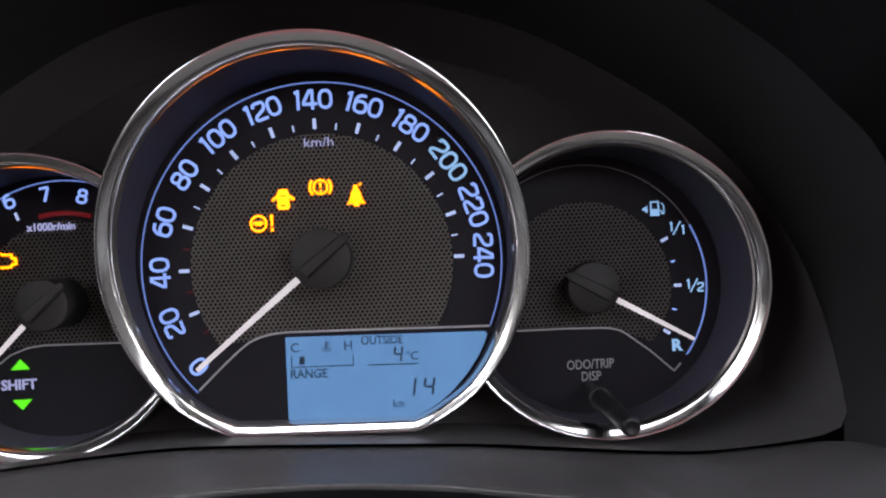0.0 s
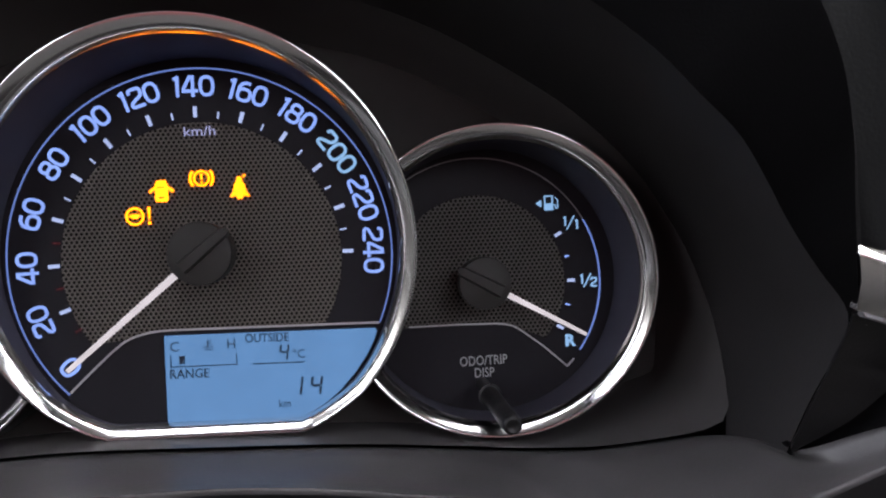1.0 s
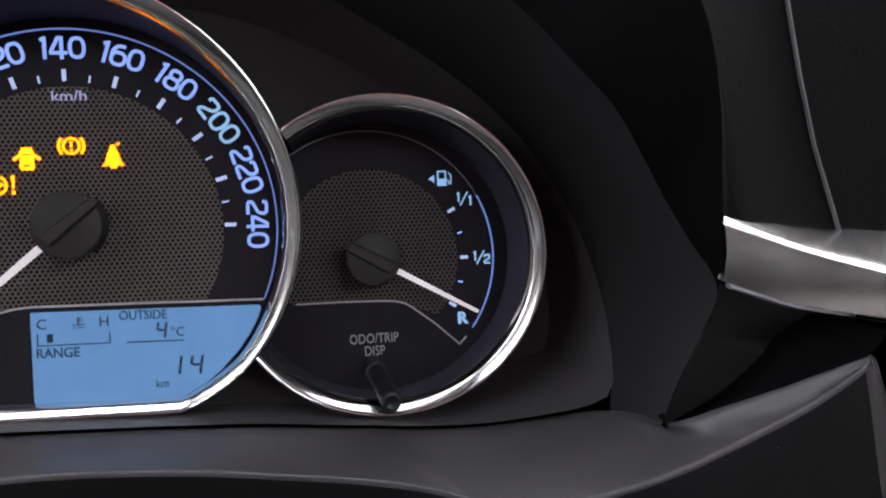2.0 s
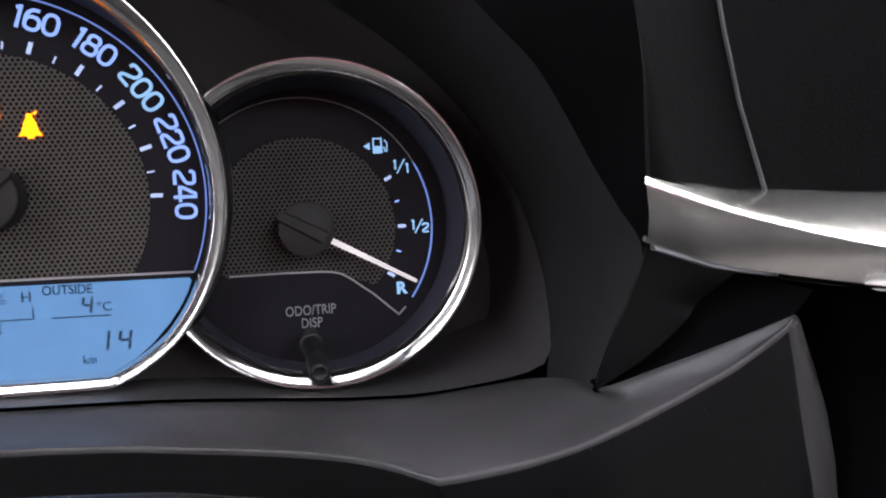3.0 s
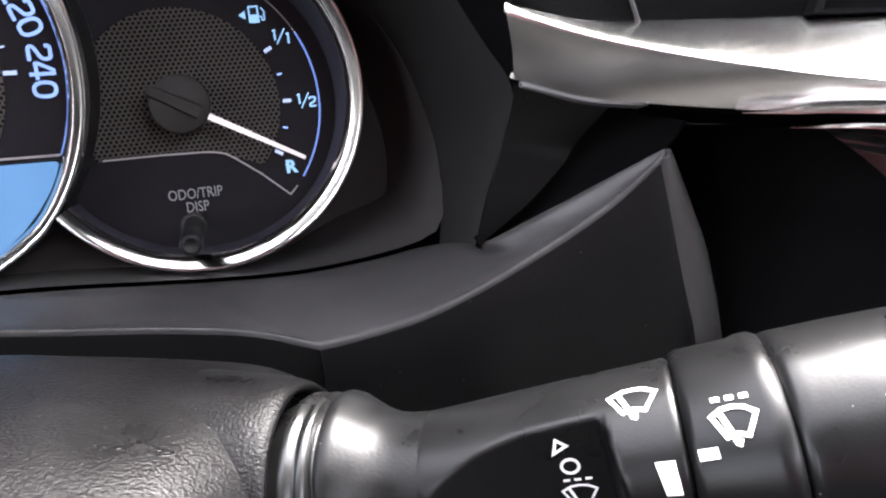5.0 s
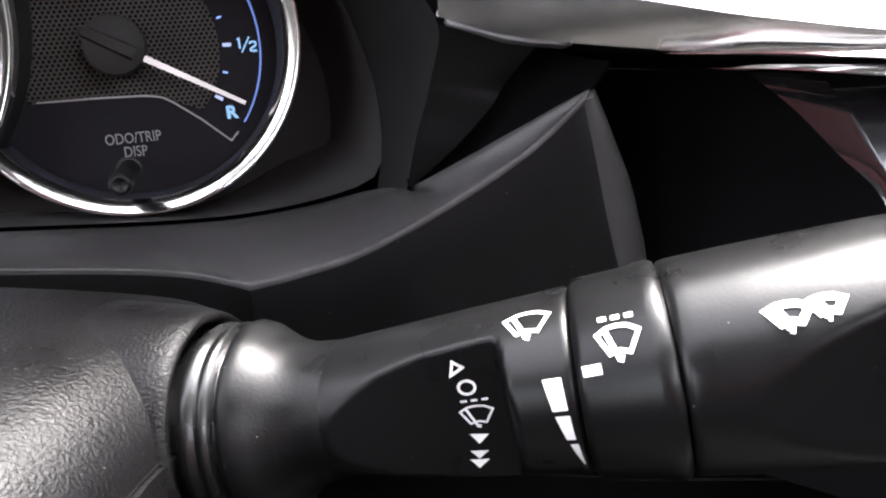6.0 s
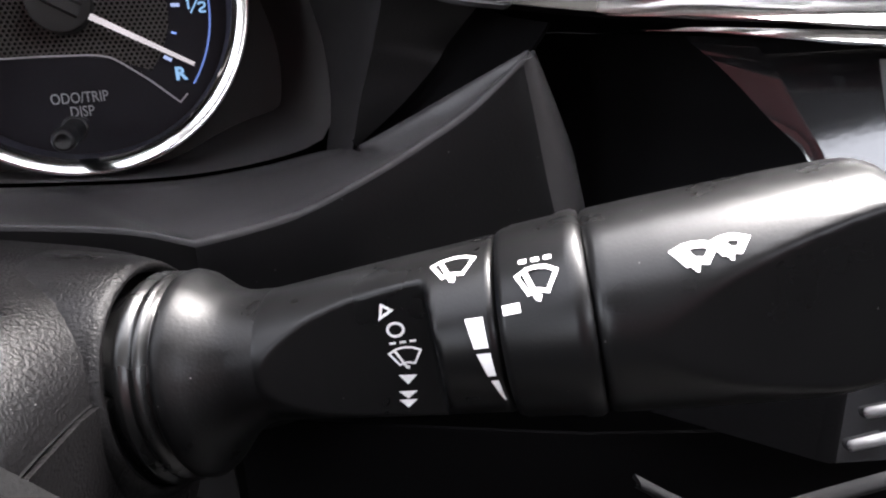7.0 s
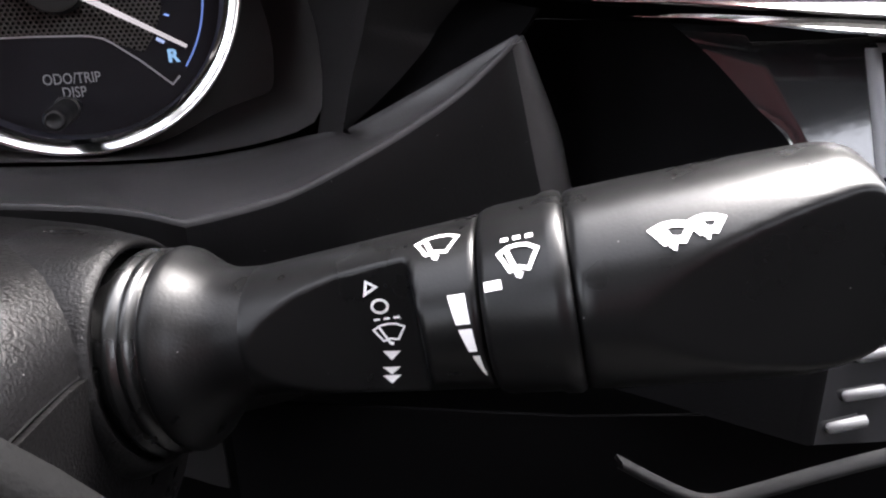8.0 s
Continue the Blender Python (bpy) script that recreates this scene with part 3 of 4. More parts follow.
part("dial_face", plate([[(x * 0.94, 0.21 + (z - 0.21) * 0.94) for x, z in out]], 0.06, 0.05), M_FACE, speedo, "matt black dial face")

FACE_LINE = [(-3.95, -3.75), (-3.5, -3.33), (-3.08, -2.95), (-2.7, -2.62), (-2.36, -2.37), (-2.05, -2.24), (-1.66, -2.15), (-1.3, -2.12), (-0.97, -2.12), (2.0, -2.19), (5.01, -2.27)]
part("mesh_plate", plate([arc(0, -0.1, 4.0, -125, 121, 80) + [(2.9, -2.22), (-0.97, -2.1), (-1.66, -2.12), (-2.36, -2.33)]], 0.02, 0.03), M_MESH, speedo, "finely perforated dark plate")
line("outline", arc(0, -0.03, 5.5, -133.5, 114, 90), 0.045, 0.03, G_LINE, speedo, "thin lit blue arc")
line("divider", FACE_LINE, 0.06, 0.01, M_GREY, speedo, "thin grey divider line")
DEG = 0.911
for k in range(0, 241, 20):
    a = (k - 140) * DEG
    r = 4.95
    figures(str(k), 0.62, r * math.sin(radians(a)), 0.03, r * math.cos(radians(a)), a, G_CYAN if k == 200 else G_BLUE, speedo, 0.152)
for k in range(0, 241, 10):
    a = (k - 140) * DEG
    long = k % 20 == 0
    mat = G_TICK if k >= 60 or long else G_RED
    r0, r1_, w = (4.04, 4.36, 0.11) if long else (4.03, 4.23, 0.05)
    if k == 0:
        continue
    bm = plate([[(-w / 2, r0), (w / 2, r0), (w / 2, r1_), (-w / 2, r1_)]], 0, 0.02)
    part("tick_mark", put(bm, 0, 0.0, 0, a), mat, speedo)
part("unit_lettering", put(lettering("km/h", 0.40, 0.0, 1.17), 0.1, 0.0, 3.64, 0), G_LILAC, speedo)


def hub(name, cx, cz, r, y, parent, turn, base):
    """A black cap with a raised rib across it, on a spindle."""
    rows = []
    for s, d in ((0.55, base - y), (0.98, base - y - 0.3 if base - y > 0.6 else 0.3), (1.0, 0.06), (0.985, 0.015), (0.95, 0.0), (0.0001, 0.0)):
        rows.append([Vector((cx + r * s * math.sin(2 * math.pi * i / 40), y + d, cz + r * s * math.cos(2 * math.pi * i / 40))) for i in range(40)])
    cap = part(name, loft(rows, True), M_HUB, parent, "black plastic needle cap", True)
    bm = bmesh.new()
    prof = [(-0.17, 0.0), (-0.12, -0.13), (0.12, -0.13), (0.17, 0.0)]
    u = Vector((math.sin(radians(turn)), 0, math.cos(radians(turn))))
    v = Vector((u.z, 0, -u.x))
    rows = [[Vector((cx, y, cz)) + u * s + v * p * w + Vector((0, q * w, 0)) for p, q in prof] for s, w in ((-r * 1.15, 0.5), (-r * 1.0, 0.9), (0, 1.1), (r * 0.7, 1.2))]
    part("rib", loft(rows, True, bm), M_HUB, cap)
    return cap


def needle(cx, cz, turn, r0, r1, y0, y1, w0, w1, parent):
    u = Vector((math.sin(radians(turn)), 0, math.cos(radians(turn))))
    v = Vector((u.z, 0, -u.x))
    rows = []
    for s, y, w in ((r0, y0, w0), (r1, y1, w1)):
        c = Vector((cx, y, cz)) + u * s
        rows.append([c - v * w / 2, c - v * w / 4 + Vector((0, -0.05, 0)), c + v * w / 4 + Vector((0, -0.05, 0)), c + v * w / 2, c + Vector((0, 0.06, 0))])
    bm = loft(rows, True)
    bmesh.ops.holes_fill(bm, edges=bm.edges)
    return part("needle", bm, G_NEEDLE, parent, "slim white lit needle")


turn0 = math.degrees(math.atan2(-3.82 - 0.12, -3.05 - 0.08))
hub("needle_cap", 0.12, 0.08, 0.9, -1.05, speedo, turn0, 0.05)
needle(0.12, 0.08, turn0, 0.66, 5.05, -0.85, -0.42, 0.22, 0.14, speedo)


def power_steering(x, z, k):
    s = stroke([(x + p * k, z + q * k) for p, q in arc(0, 0, 0.235, 0, 360, 24)[:-1]], 0.065 * k, True)
    s += [[(x + p * k, z + q * k) for p, q in ((-0.2, 0.0), (-0.09, 0.07), (0.09, 0.07), (0.2, 0.0), (0.12, -0.02), (0.06, -0.07), (-0.06, -0.07), (-0.12, -0.02))]]
    s += [[(x + 0.36 * k, z + 0.26 * k), (x + 0.45 * k, z + 0.26 * k), (x + 0.43 * k, z - 0.1 * k), (x + 0.38 * k, z - 0.1 * k)], [(x + 0.36 * k, z - 0.16 * k), (x + 0.45 * k, z - 0.16 * k), (x + 0.45 * k, z - 0.25 * k), (x + 0.36 * k, z - 0.25 * k)]]
    return s


def open_doors(x, z, k):
    body = [(-0.13, 0.32), (0.13, 0.32), (0.17, 0.2), (0.19, -0.22), (0.15, -0.3), (-0.15, -0.3), (-0.19, -0.22), (-0.17, 0.2)]
    wing = [(0.17, 0.17), (0.36, 0.02), (0.32, -0.05), (0.18, 0.06)]
    slot = [(x + p * k, z + q * k) for p, q in body]
    return [slot, [(x + p * k, z + q * k) for p, q in wing], [(x - p * k, z + q * k) for p, q in wing[::-1]]]


def brake_mark(x, z, k):
    s = stroke([(x + p * k, z + q * k) for p, q in arc(0, 0, 0.2, 0, 360, 24)[:-1]], 0.06 * k, True)
    for a in (90, -90):
        s += stroke([(x + p * k, z + q * k) for p, q in arc(0, 0, 0.31, a - 42, a + 42, 10)], 0.07 * k)
    s += [[(x - 0.035 * k, z + 0.13 * k), (x + 0.035 * k, z + 0.13 * k), (x + 0.025 * k, z - 0.04 * k), (x - 0.025 * k, z - 0.04 * k)], [(x - 0.03 * k, z - 0.08 * k), (x + 0.03 * k, z - 0.08 * k), (x + 0.03 * k, z - 0.14 * k), (x - 0.03 * k, z - 0.14 * k)]]
    return s


symbol("warning_light", power_steering(-1.86, 1.24, 1.0), -0.02, G_AMBER, speedo, "amber lit steering warning symbol")
symbol("warning_light", open_doors(-1.07, 1.93, 1.0), -0.02, G_AMBER, speedo, "amber lit open door symbol")
symbol("symbol_slot", [[(-1.17, 2.06), (-0.98, 2.06), (-0.98, 2.035), (-1.17, 2.035)], [(-1.15, 1.77), (-1.0, 1.77), (-1.0, 1.73), (-1.15, 1.73)]], -0.03, M_FACE, speedo, "dark slots in the door symbol")
symbol("warning_light", brake_mark(0.08, 2.26, 1.05), -0.02, G_AMBER, speedo, "amber lit brake warning symbol")
BELL = [(0.0, 0.34), (0.07, 0.3), (0.08, 0.2), (0.14, 0.12), (0.2, -0.12), (0.3, -0.27), (0.1, -0.24), (0.07, -0.33), (-0.07, -0.33), (-0.1, -0.24), (-0.3, -0.27), (-0.2, -0.12), (-0.14, 0.12), (-0.08, 0.2), (-0.07, 0.3)]
symbol("warning_light", [[(1.15 + p, 1.94 + q) for p, q in BELL]] + stroke([(1.26, 2.25), (1.33, 2.32)], 0.05), -0.02, G_AMBER, speedo, "amber lit bell-shaped belt symbol")

# the display in the speedometer
screen = part("display", plate([[(-1.24, -2.27), (4.86, -2.42), (4.93, -2.5), (4.82, -2.8), (4.6, -3.2), (4.25, -3.68), (3.76, -4.2), (3.25, -4.6), (2.72, -4.9), (2.6, -4.93), (-1.2, -4.84), (-1.27, -4.76)]], -0.02, 0.05), G_LCD, speedo, "pale blue lit display")
TILT = -1.4
INK = -0.045


def ink(word, size, x, z, bold=0.0, wide=1.0):
    # a word on the display, slightly turned with it
    part("display_word", put(lettering(word, size, bold, wide), x, INK, z, -TILT), M_LCD_INK, screen)


ink("C", 0.40, -0.96, -2.60)
ink("H", 0.40, 0.66, -2.62)
ink("RANGE", 0.385, -0.57, -3.41, 0.003, 0.9)
ink("OUTSIDE", 0.37, 1.70, -2.50, 0.003, 0.85)
ink("°C", 0.36, 2.60, -3.03)
ink("km", 0.36, 2.11, -4.47, 0, 0.82)


def segments(digit, x, z, h, w):
    """A seven-segment digit, leaning to the right."""
    on = {"1": "bc", "4": "bcfg"}[digit]
    t = 0.13 * h
    g = {"f": [(0, h * 0.52), (0, h * 0.96)], "b": [(w, h * 0.52), (w, h * 0.96)], "c": [(w, h * 0.04), (w, h * 0.48)], "g": [(w * 0.12, h * 0.5), (w * 0.88, h * 0.5)]}
    res = []
    for c in on:
        pts = [(x + p + 0.16 * q, z + q) for p, q in g[c]]
        res += stroke(pts, t)
    return res


part("display_digit", plate(segments("4", 2.02, -3.2, 0.47, 0.22), INK, 0.01), M_LCD_INK, screen)
part("display_digit", plate(segments("1", 2.36, -4.27, 0.56, 0.22), INK, 0.01), M_LCD_INK, screen)
part("display_digit", plate(segments("4", 2.88, -4.29, 0.56, 0.27), INK, 0.01), M_LCD_INK, screen)
line("display_rule", [(1.24, -3.25), (2.76, -3.29)], 0.035, INK, M_LCD_INK, screen)
line("display_bracket", [(-1.08, -2.86), (-1.09, -3.19), (0.79, -3.23), (0.79, -2.92)], 0.032, INK, M_LCD_INK, screen)
part("display_block", plate([[(-0.84, -2.88), (-0.68, -2.88), (-0.69, -3.12), (-0.85, -3.12)]], INK, 0.01), M_LCD_INK, screen)
therm = stroke([(-0.01, -2.46), (-0.01, -2.66)], 0.045) + stroke([(0.02, -2.49), (0.1, -2.49)], 0.025) + stroke([(0.02, -2.56), (0.1, -2.56)], 0.025)
therm += stroke([(-0.16, -2.68), (-0.08, -2.66), (0.0, -2.69), (0.08, -2.66), (0.15, -2.68)], 0.025) + stroke([(-0.14, -2.75), (0.14, -2.75)], 0.025)
part("display_symbol", plate(therm, INK, 0.01), M_LCD_INK, screen)


# ---- the two smaller dials ----
def small_dial(name, label, cx, cz, side):
    g = thing(name, label, "gauge", "side gauges")
    r = 4.53
    front = lambda x, z: -1.4 - 0.10 * (z - cz) - 0.13 * side * (x - cx)
    inner_y = lambda x, z: front(x, z) + 0.4
    full = [(cx + r * math.sin(radians(a)), cz + r * math.cos(radians(a))) for a in range(0, 360, 3)]
    # only the arc that stands clear of the speedometer's rim
    keep = [i for i, (x, z) in enumerate(full) if math.hypot(x, z - 0.10) > 6.1]
    start = next(i for i in keep if (i - 1) % len(full) not in keep)
    line = [full[(start + k) % len(full)] for k in range(len(keep))]
    rows_ = bezel_rows(line, front, 0.9, closed=False)
    ring = loft(rows_)
    for i in (0, -1):
        ring.faces.new([ring.verts.new(row[i]) for row in rows_])
    part("bezel", ring, M_CHROME, g, "bright chrome bezel meeting the larger one", True, 28)
    w1 = [Vector((x, inner_y(*q), z)) for (x, z), q in zip(inset(line, 0.42, False), line)]
    w2 = [Vector((x, 0.75, z)) for x, z in inset(line, 0.46, False)]
    part("inner_wall", loft([w1, w2]), M_WALL, g, smooth=True)
    h1 = [Vector((x, front(x, z) + 0.45, z)) for x, z in line]
    h2 = [Vector((x, 0.95, z)) for x, z in line]
    part("housing", loft([h1, h2]), M_MASK, g, smooth=True)
    part("dial_face", plate([[(cx + (x - cx) * 0.93, cz + (z - cz) * 0.93) for x, z in full]], 0.68, 0.05), M_FACE, g, "matt black dial face")
    return g


fuel = small_dial("fuel_gauge", "round fuel gauge with its needle on reserve and a chrome bezel", 8.4, -1.24, 1)
FX, FZ, FY = 8.12, -1.31, 0.66
part("mesh_plate", plate([arc(FX + 0.03, FZ, 2.72, -118, 132, 60) + [(9.39, -2.82), (9.15, -2.66), (8.87, -2.6), (6.2, -2.52)]], FY - 0.02, 0.03), M_MESH_DARK, fuel, "finely perforated dark plate")
line("outline", arc(FX, FZ, 3.88, -62, 62, 40), 0.035, FY - 0.01, M_PRINT_DIM, fuel, "thin grey arc")
line("lit_arc", arc(FX, FZ, 3.88, 62, 126, 30), 0.055, FY - 0.012, G_LINE, fuel, "thin lit blue arc")
line("divider", [(5.9, -2.55), (7.44, -2.56), (8.6, -2.6), (8.87, -2.63), (9.15, -2.7), (9.39, -2.85), (10.08, -3.39), (10.82, -4.08), (11.05, -3.85)], 0.05, FY - 0.03, M_GREY, fuel, "thin grey divider line")
for ang, lon in ((62, True), (76.5, False), (91.5, True), (106.5, False), (121, True)):
    w, ra, rb = (0.10, 2.84, 3.08) if lon else (0.055, 2.86, 3.0)
    bm = plate([[(-w / 2, ra), (w / 2, ra), (w / 2, rb), (-w / 2, rb)]], 0, 0.02)
    bmesh.ops.transform(bm, matrix=Matrix.Translation((FX, FY - 0.02, FZ)) @ Matrix.Rotation(radians(ang), 4, "Y"), verts=bm.verts)
    part("tick_mark", bm, G_TICK if lon else G_BLUE, fuel)
for top, bottom, x, z in (("1", "1", 11.15, 0.42), ("1", "2", 11.60, -1.42)):
    figures(top, 0.30, x - 0.17, FY - 0.03, z + 0.05, 0, G_CYAN, fuel, 0.19)
    figures(bottom, 0.30, x + 0.2, FY - 0.03, z - 0.06, 0, G_CYAN, fuel, 0.19)
    part("slash", put(ribbon(bmesh.new(), [(-0.13, -0.21), (0.12, 0.21)], 0.045), x, FY - 0.03, z), G_CYAN, fuel)
part("letter", put(lettering("R", 0.50, 0.02, 1.05), 10.97, FY - 0.02, -3.27), G_CYAN, fuel)
pump = stroke([(10.36, 0.86), (10.36, 1.28), (10.6, 1.28), (10.6, 0.86)], 0.05, True) + [[(10.36, 0.84), (10.6, 0.84), (10.6, 1.06), (10.36, 1.06)]] + stroke([(10.62, 1.0), (10.69, 1.0), (10.7, 0.9), (10.76, 0.9), (10.77, 1.15), (10.69, 1.24)], 0.035)
part("pump_symbol", plate(pump + [[(10.06, 1.06), (10.25, 1.18), (10.25, 0.94)]], FY - 0.02, 0.02), G_CYAN, fuel, "lit fuel pump symbol")
part("lettering", put(lettering("ODO/TRIP", 0.42, 0.002, 0.77), 8.18, FY - 0.02, -3.72), M_PRINT_DIM, fuel)
part("lettering", put(lettering("DISP", 0.42, 0.002, 0.77), 8.19, FY - 0.02, -4.10), M_PRINT_DIM, fuel)
turnf = math.degrees(math.atan2(11.35 - 8.21, -3.05 + 1.26))
hub("needle_cap", 8.21, -1.26, 0.79, -0.43, fuel, turnf, FY)
needle(8.21, -1.26, turnf, 0.62, 3.62, -0.25, 0.2, 0.18, 0.11, fuel)
def rod(a, b, table):
    """A turned rod from a to b: how far along, and the radius there."""
    return loft([[a.lerp(b, t) + Vector((r * math.sin(2 * math.pi * i / 24), 0, r * math.cos(2 * math.pi * i / 24))) for i in range(24)] for t, r in table], True)


BASE, TIP = Vector((8.11, -0.85, -4.5)), Vector((8.22, -3.95, -4.64))
part("knob_sleeve", rod(Vector((8.1, 0.66, -4.46)), BASE, ((0.0, 0.2), (0.9, 0.2), (0.92, 0.31), (0.98, 0.33), (1.0, 0.32), (1.0, 0.27))), M_MASK, fuel, "dark sleeve round the knob", True)
part("trip_knob", rod(BASE, TIP, ((0.0, 0.27), (0.5, 0.255), (0.55, 0.245), (0.62, 0.265), (0.92, 0.265), (0.965, 0.25), (0.99, 0.21), (0.997, 0.17), (0.99, 0.15), (0.985, 0.0001))), M_KNEE, fuel, "long black push knob", True)

tach = small_dial("tachometer", "round rev counter with lit numerals and a chrome bezel", -8.4, -0.97, -1)
TX, TZ, TY = -8.12, -1.0, 0.64
part("mesh_plate", plate([arc(TX, TZ, 2.72, -118, 112, 60) + [(-6.0, -2.17), (-9.0, -2.12), (-9.4, -2.2)]], TY - 0.02, 0.03), M_MESH_DARK, tach, "finely perforated dark plate")
line("outline", arc(TX, TZ, 3.95, -80, 35, 40), 0.045, TY - 0.01, G_LINE, tach, "thin lit blue arc")
line("divider", [(-10.6, -2.9), (-9.95, -2.42), (-9.4, -2.22), (-8.9, -2.16), (-6.2, -2.22)], 0.05, TY - 0.03, M_GREY, tach, "thin grey divider line")
for word, x, z, a in (("5", -10.75, 1.75, -48), ("6", -9.72, 2.38, -22), ("7", -8.60, 2.55, -7), ("8", -7.44, 2.42, 14)):
    figures(word, 0.47, x, TY - 0.03, z, a, G_BLUE, tach)
line("tick_mark", [(-9.55, 2.02), (-9.46, 1.78)], 0.08, TY - 0.02, G_TICK, tach)
line("red_zone", arc(TX, TZ, 2.93, -14, 18, 14), 0.14, TY - 0.02, G_RED, tach, "dim red warning arc")
part("unit_lettering", put(lettering("x1000r/min", 0.34, 0.008, 0.95), -8.45, TY - 0.06, 1.53), G_LILAC, tach)
part("lettering", put(lettering("SHIFT", 0.44, 0.012, 1.0), -9.72, TY - 0.02, -3.34), G_LILAC, tach)
part("shift_arrow", plate([[(-9.95, -2.88), (-9.35, -2.88), (-9.65, -2.56)]], TY - 0.02, 0.02), G_GREEN, tach, "green lit arrow pointing up")
part("shift_arrow", plate([[(-9.95, -3.82), (-9.35, -3.82), (-9.65, -4.14)]], TY - 0.02, 0.02), G_GREEN, tach, "green lit arrow pointing down")
eng = stroke([(-10.3, 0.35), (-10.3, 0.75), (-10.1, 0.78), (-9.95, 0.72), (-9.72, 0.72), (-9.7, 0.6), (-9.6, 0.6), (-9.58, 0.42), (-9.7, 0.42), (-9.75, 0.33), (-10.0, 0.33)], 0.07, True)
part("warning_light", plate(eng, TY - 0.06, 0.02), G_AMBER, tach, "amber lit engine outline symbol")
hub("needle_cap", -8.05, -0.85, 0.77, -1.05, tach, -131, TY)
needle(-8.05, -0.85, -131, 0.55, 3.6, -0.85, -0.2, 0.18, 0.12, tach)

# ---- dashboard to the right: trim strip, upper pad, centre stack ----
strip = thing("dash_trim_strip", "satin silver trim strip along the dashboard", "trim")
RIDGE = [(14.8, -8.0, -0.55), (15.22, -8.15, -0.73), (16.2, -8.5, -1.14), (17.16, -8.85, -1.48), (18.12, -9.19, -1.78), (19.07, -9.54, -2.04), (20.64, -10.1, -2.43), (24, -11.2, -3.05), (30, -12.6, -3.6), (40, -13.5, -4.0)]
LOWER = [(15.05, -7.45, -1.8), (15.45, -7.6, -1.97), (16.38, -7.97, -2.33), (17.4, -8.34, -2.54), (18.41, -8.7, -2.73), (19.12, -8.95, -2.85), (20.64, -9.5, -3.1), (24, -10.6, -3.5), (30, -12.0, -4.0), (40, -13.0, -4.4)]
BACK = [(14.8, -7.95, -0.5), (15.3, -7.7, -0.55), (16.4, -7.0, -0.6), (17.2, -6.8, -0.7), (18.2, -7.2, -0.82), (19.2, -7.6, -0.93), (21, -8.2, -1.1), (24, -9.3, -1.4), (30, -10.6, -1.8), (40, -11.5, -2.2)]
rd, lw, bk = resample(RIDGE, 60), resample(LOWER, 60), resample(BACK, 60)
rows = [bk, [a.lerp(b, 0.5) + Vector((0, 0, 0.12)) for a, b in zip(bk, rd)], [a.lerp(b, 0.84) + Vector((0, 0, 0.06)) for a, b in zip(bk, rd)], [a.lerp(b, 0.87) + Vector((0, 0, 0.055)) for a, b in zip(bk, rd)], [p + Vector((0, 0.02, -0.01)) for p in rd],
        [a.lerp(b, 0.03) + Vector((0, -0.005, 0)) for a, b in zip(rd, lw)], [a.lerp(b, 0.07) + Vector((0, -0.01, 0)) for a, b in zip(rd, lw)], [a.lerp(b, 0.5) + Vector((0, -0.1, 0)) for a, b in zip(rd, lw)], [a.lerp(b, 0.97) for a, b in zip(rd, lw)], lw, [p + Vector((0, 0.25, 0.06)) for p in lw]]
# Strip's underside as a near-black sheet, its shade put into the colour.
part("underside", backed(loft([rows[-1][3:], [p + Vector((0.3, 2.6, 0.3)) for p in lw[3:]]])), M_SHADED, strip)
part("strip", backed(loft(rows)), M_SILVER, strip, "satin silver wedge with a bright ridge", True)
fg = resample([(15.16, -7.5, -1.86)] + LOWER[1:4], 16)
part("flange", backed(loft([[p + Vector((0, 0.03, 0.03)) for p in fg], [p + Vector((0.02, -0.03, -0.05)) for p in fg], [p + Vector((0.03, -0.02, -0.1 + 0.06 * i / 15)) for i, p in enumerate(fg)], [p + Vector((0.03, 0.4, -0.08)) for p in fg]])), M_SATIN, strip, "slim grey flange under the strip", True)
cl = resample([(19.0, -9.1, -2.9), (19.8, -9.6, -2.98), (20.6, -10.1, -3.03), (23.24, -11.04, -3.34), (28, -12.3, -3.78), (38, -13.6, -4.28)], 40)
LINE = ((0.3, 0.15), (0.14, 0.14), (0.115, 0.125), (0.035, 0.03), (-0.055, -0.08), (-0.085, -0.12), (-0.085, -0.15), (0.1, -0.17))
rows = [[p + Vector((0, y_ * (1 + 0.03 * max(0, i - 8)), z_ * min(1, (i + 1) / 11) * (1 + 0.03 * max(0, i - 8)))) for i, p in enumerate(cl)] for y_, z_ in LINE]
part("chrome_line", loft(rows), M_CHROME, strip, "thin bright chrome line", True, 25)
cl2 = [p + Vector((0.3, -0.1, -0.31 - 0.008 * i)) for i, p in enumerate(cl[1:])]
rows = [[p + Vector((0, 0.85 * y_ * (1 + 0.05 * max(0, i - 6)), 0.85 * z_ * min(1, (i + 1) / 9) * (1 + 0.05 * max(0, i - 6)))) for i, p in enumerate(cl2)] for y_, z_ in LINE]
part("chrome_line", loft(rows), M_CHROME, strip, "second bright chrome line below the first", True, 25)

pad = thing("dash_pad", "dark grained dashboard pad above the trim strip", "dashboard")
LEAN_D = Vector((-0.25, -0.02, 1.17))


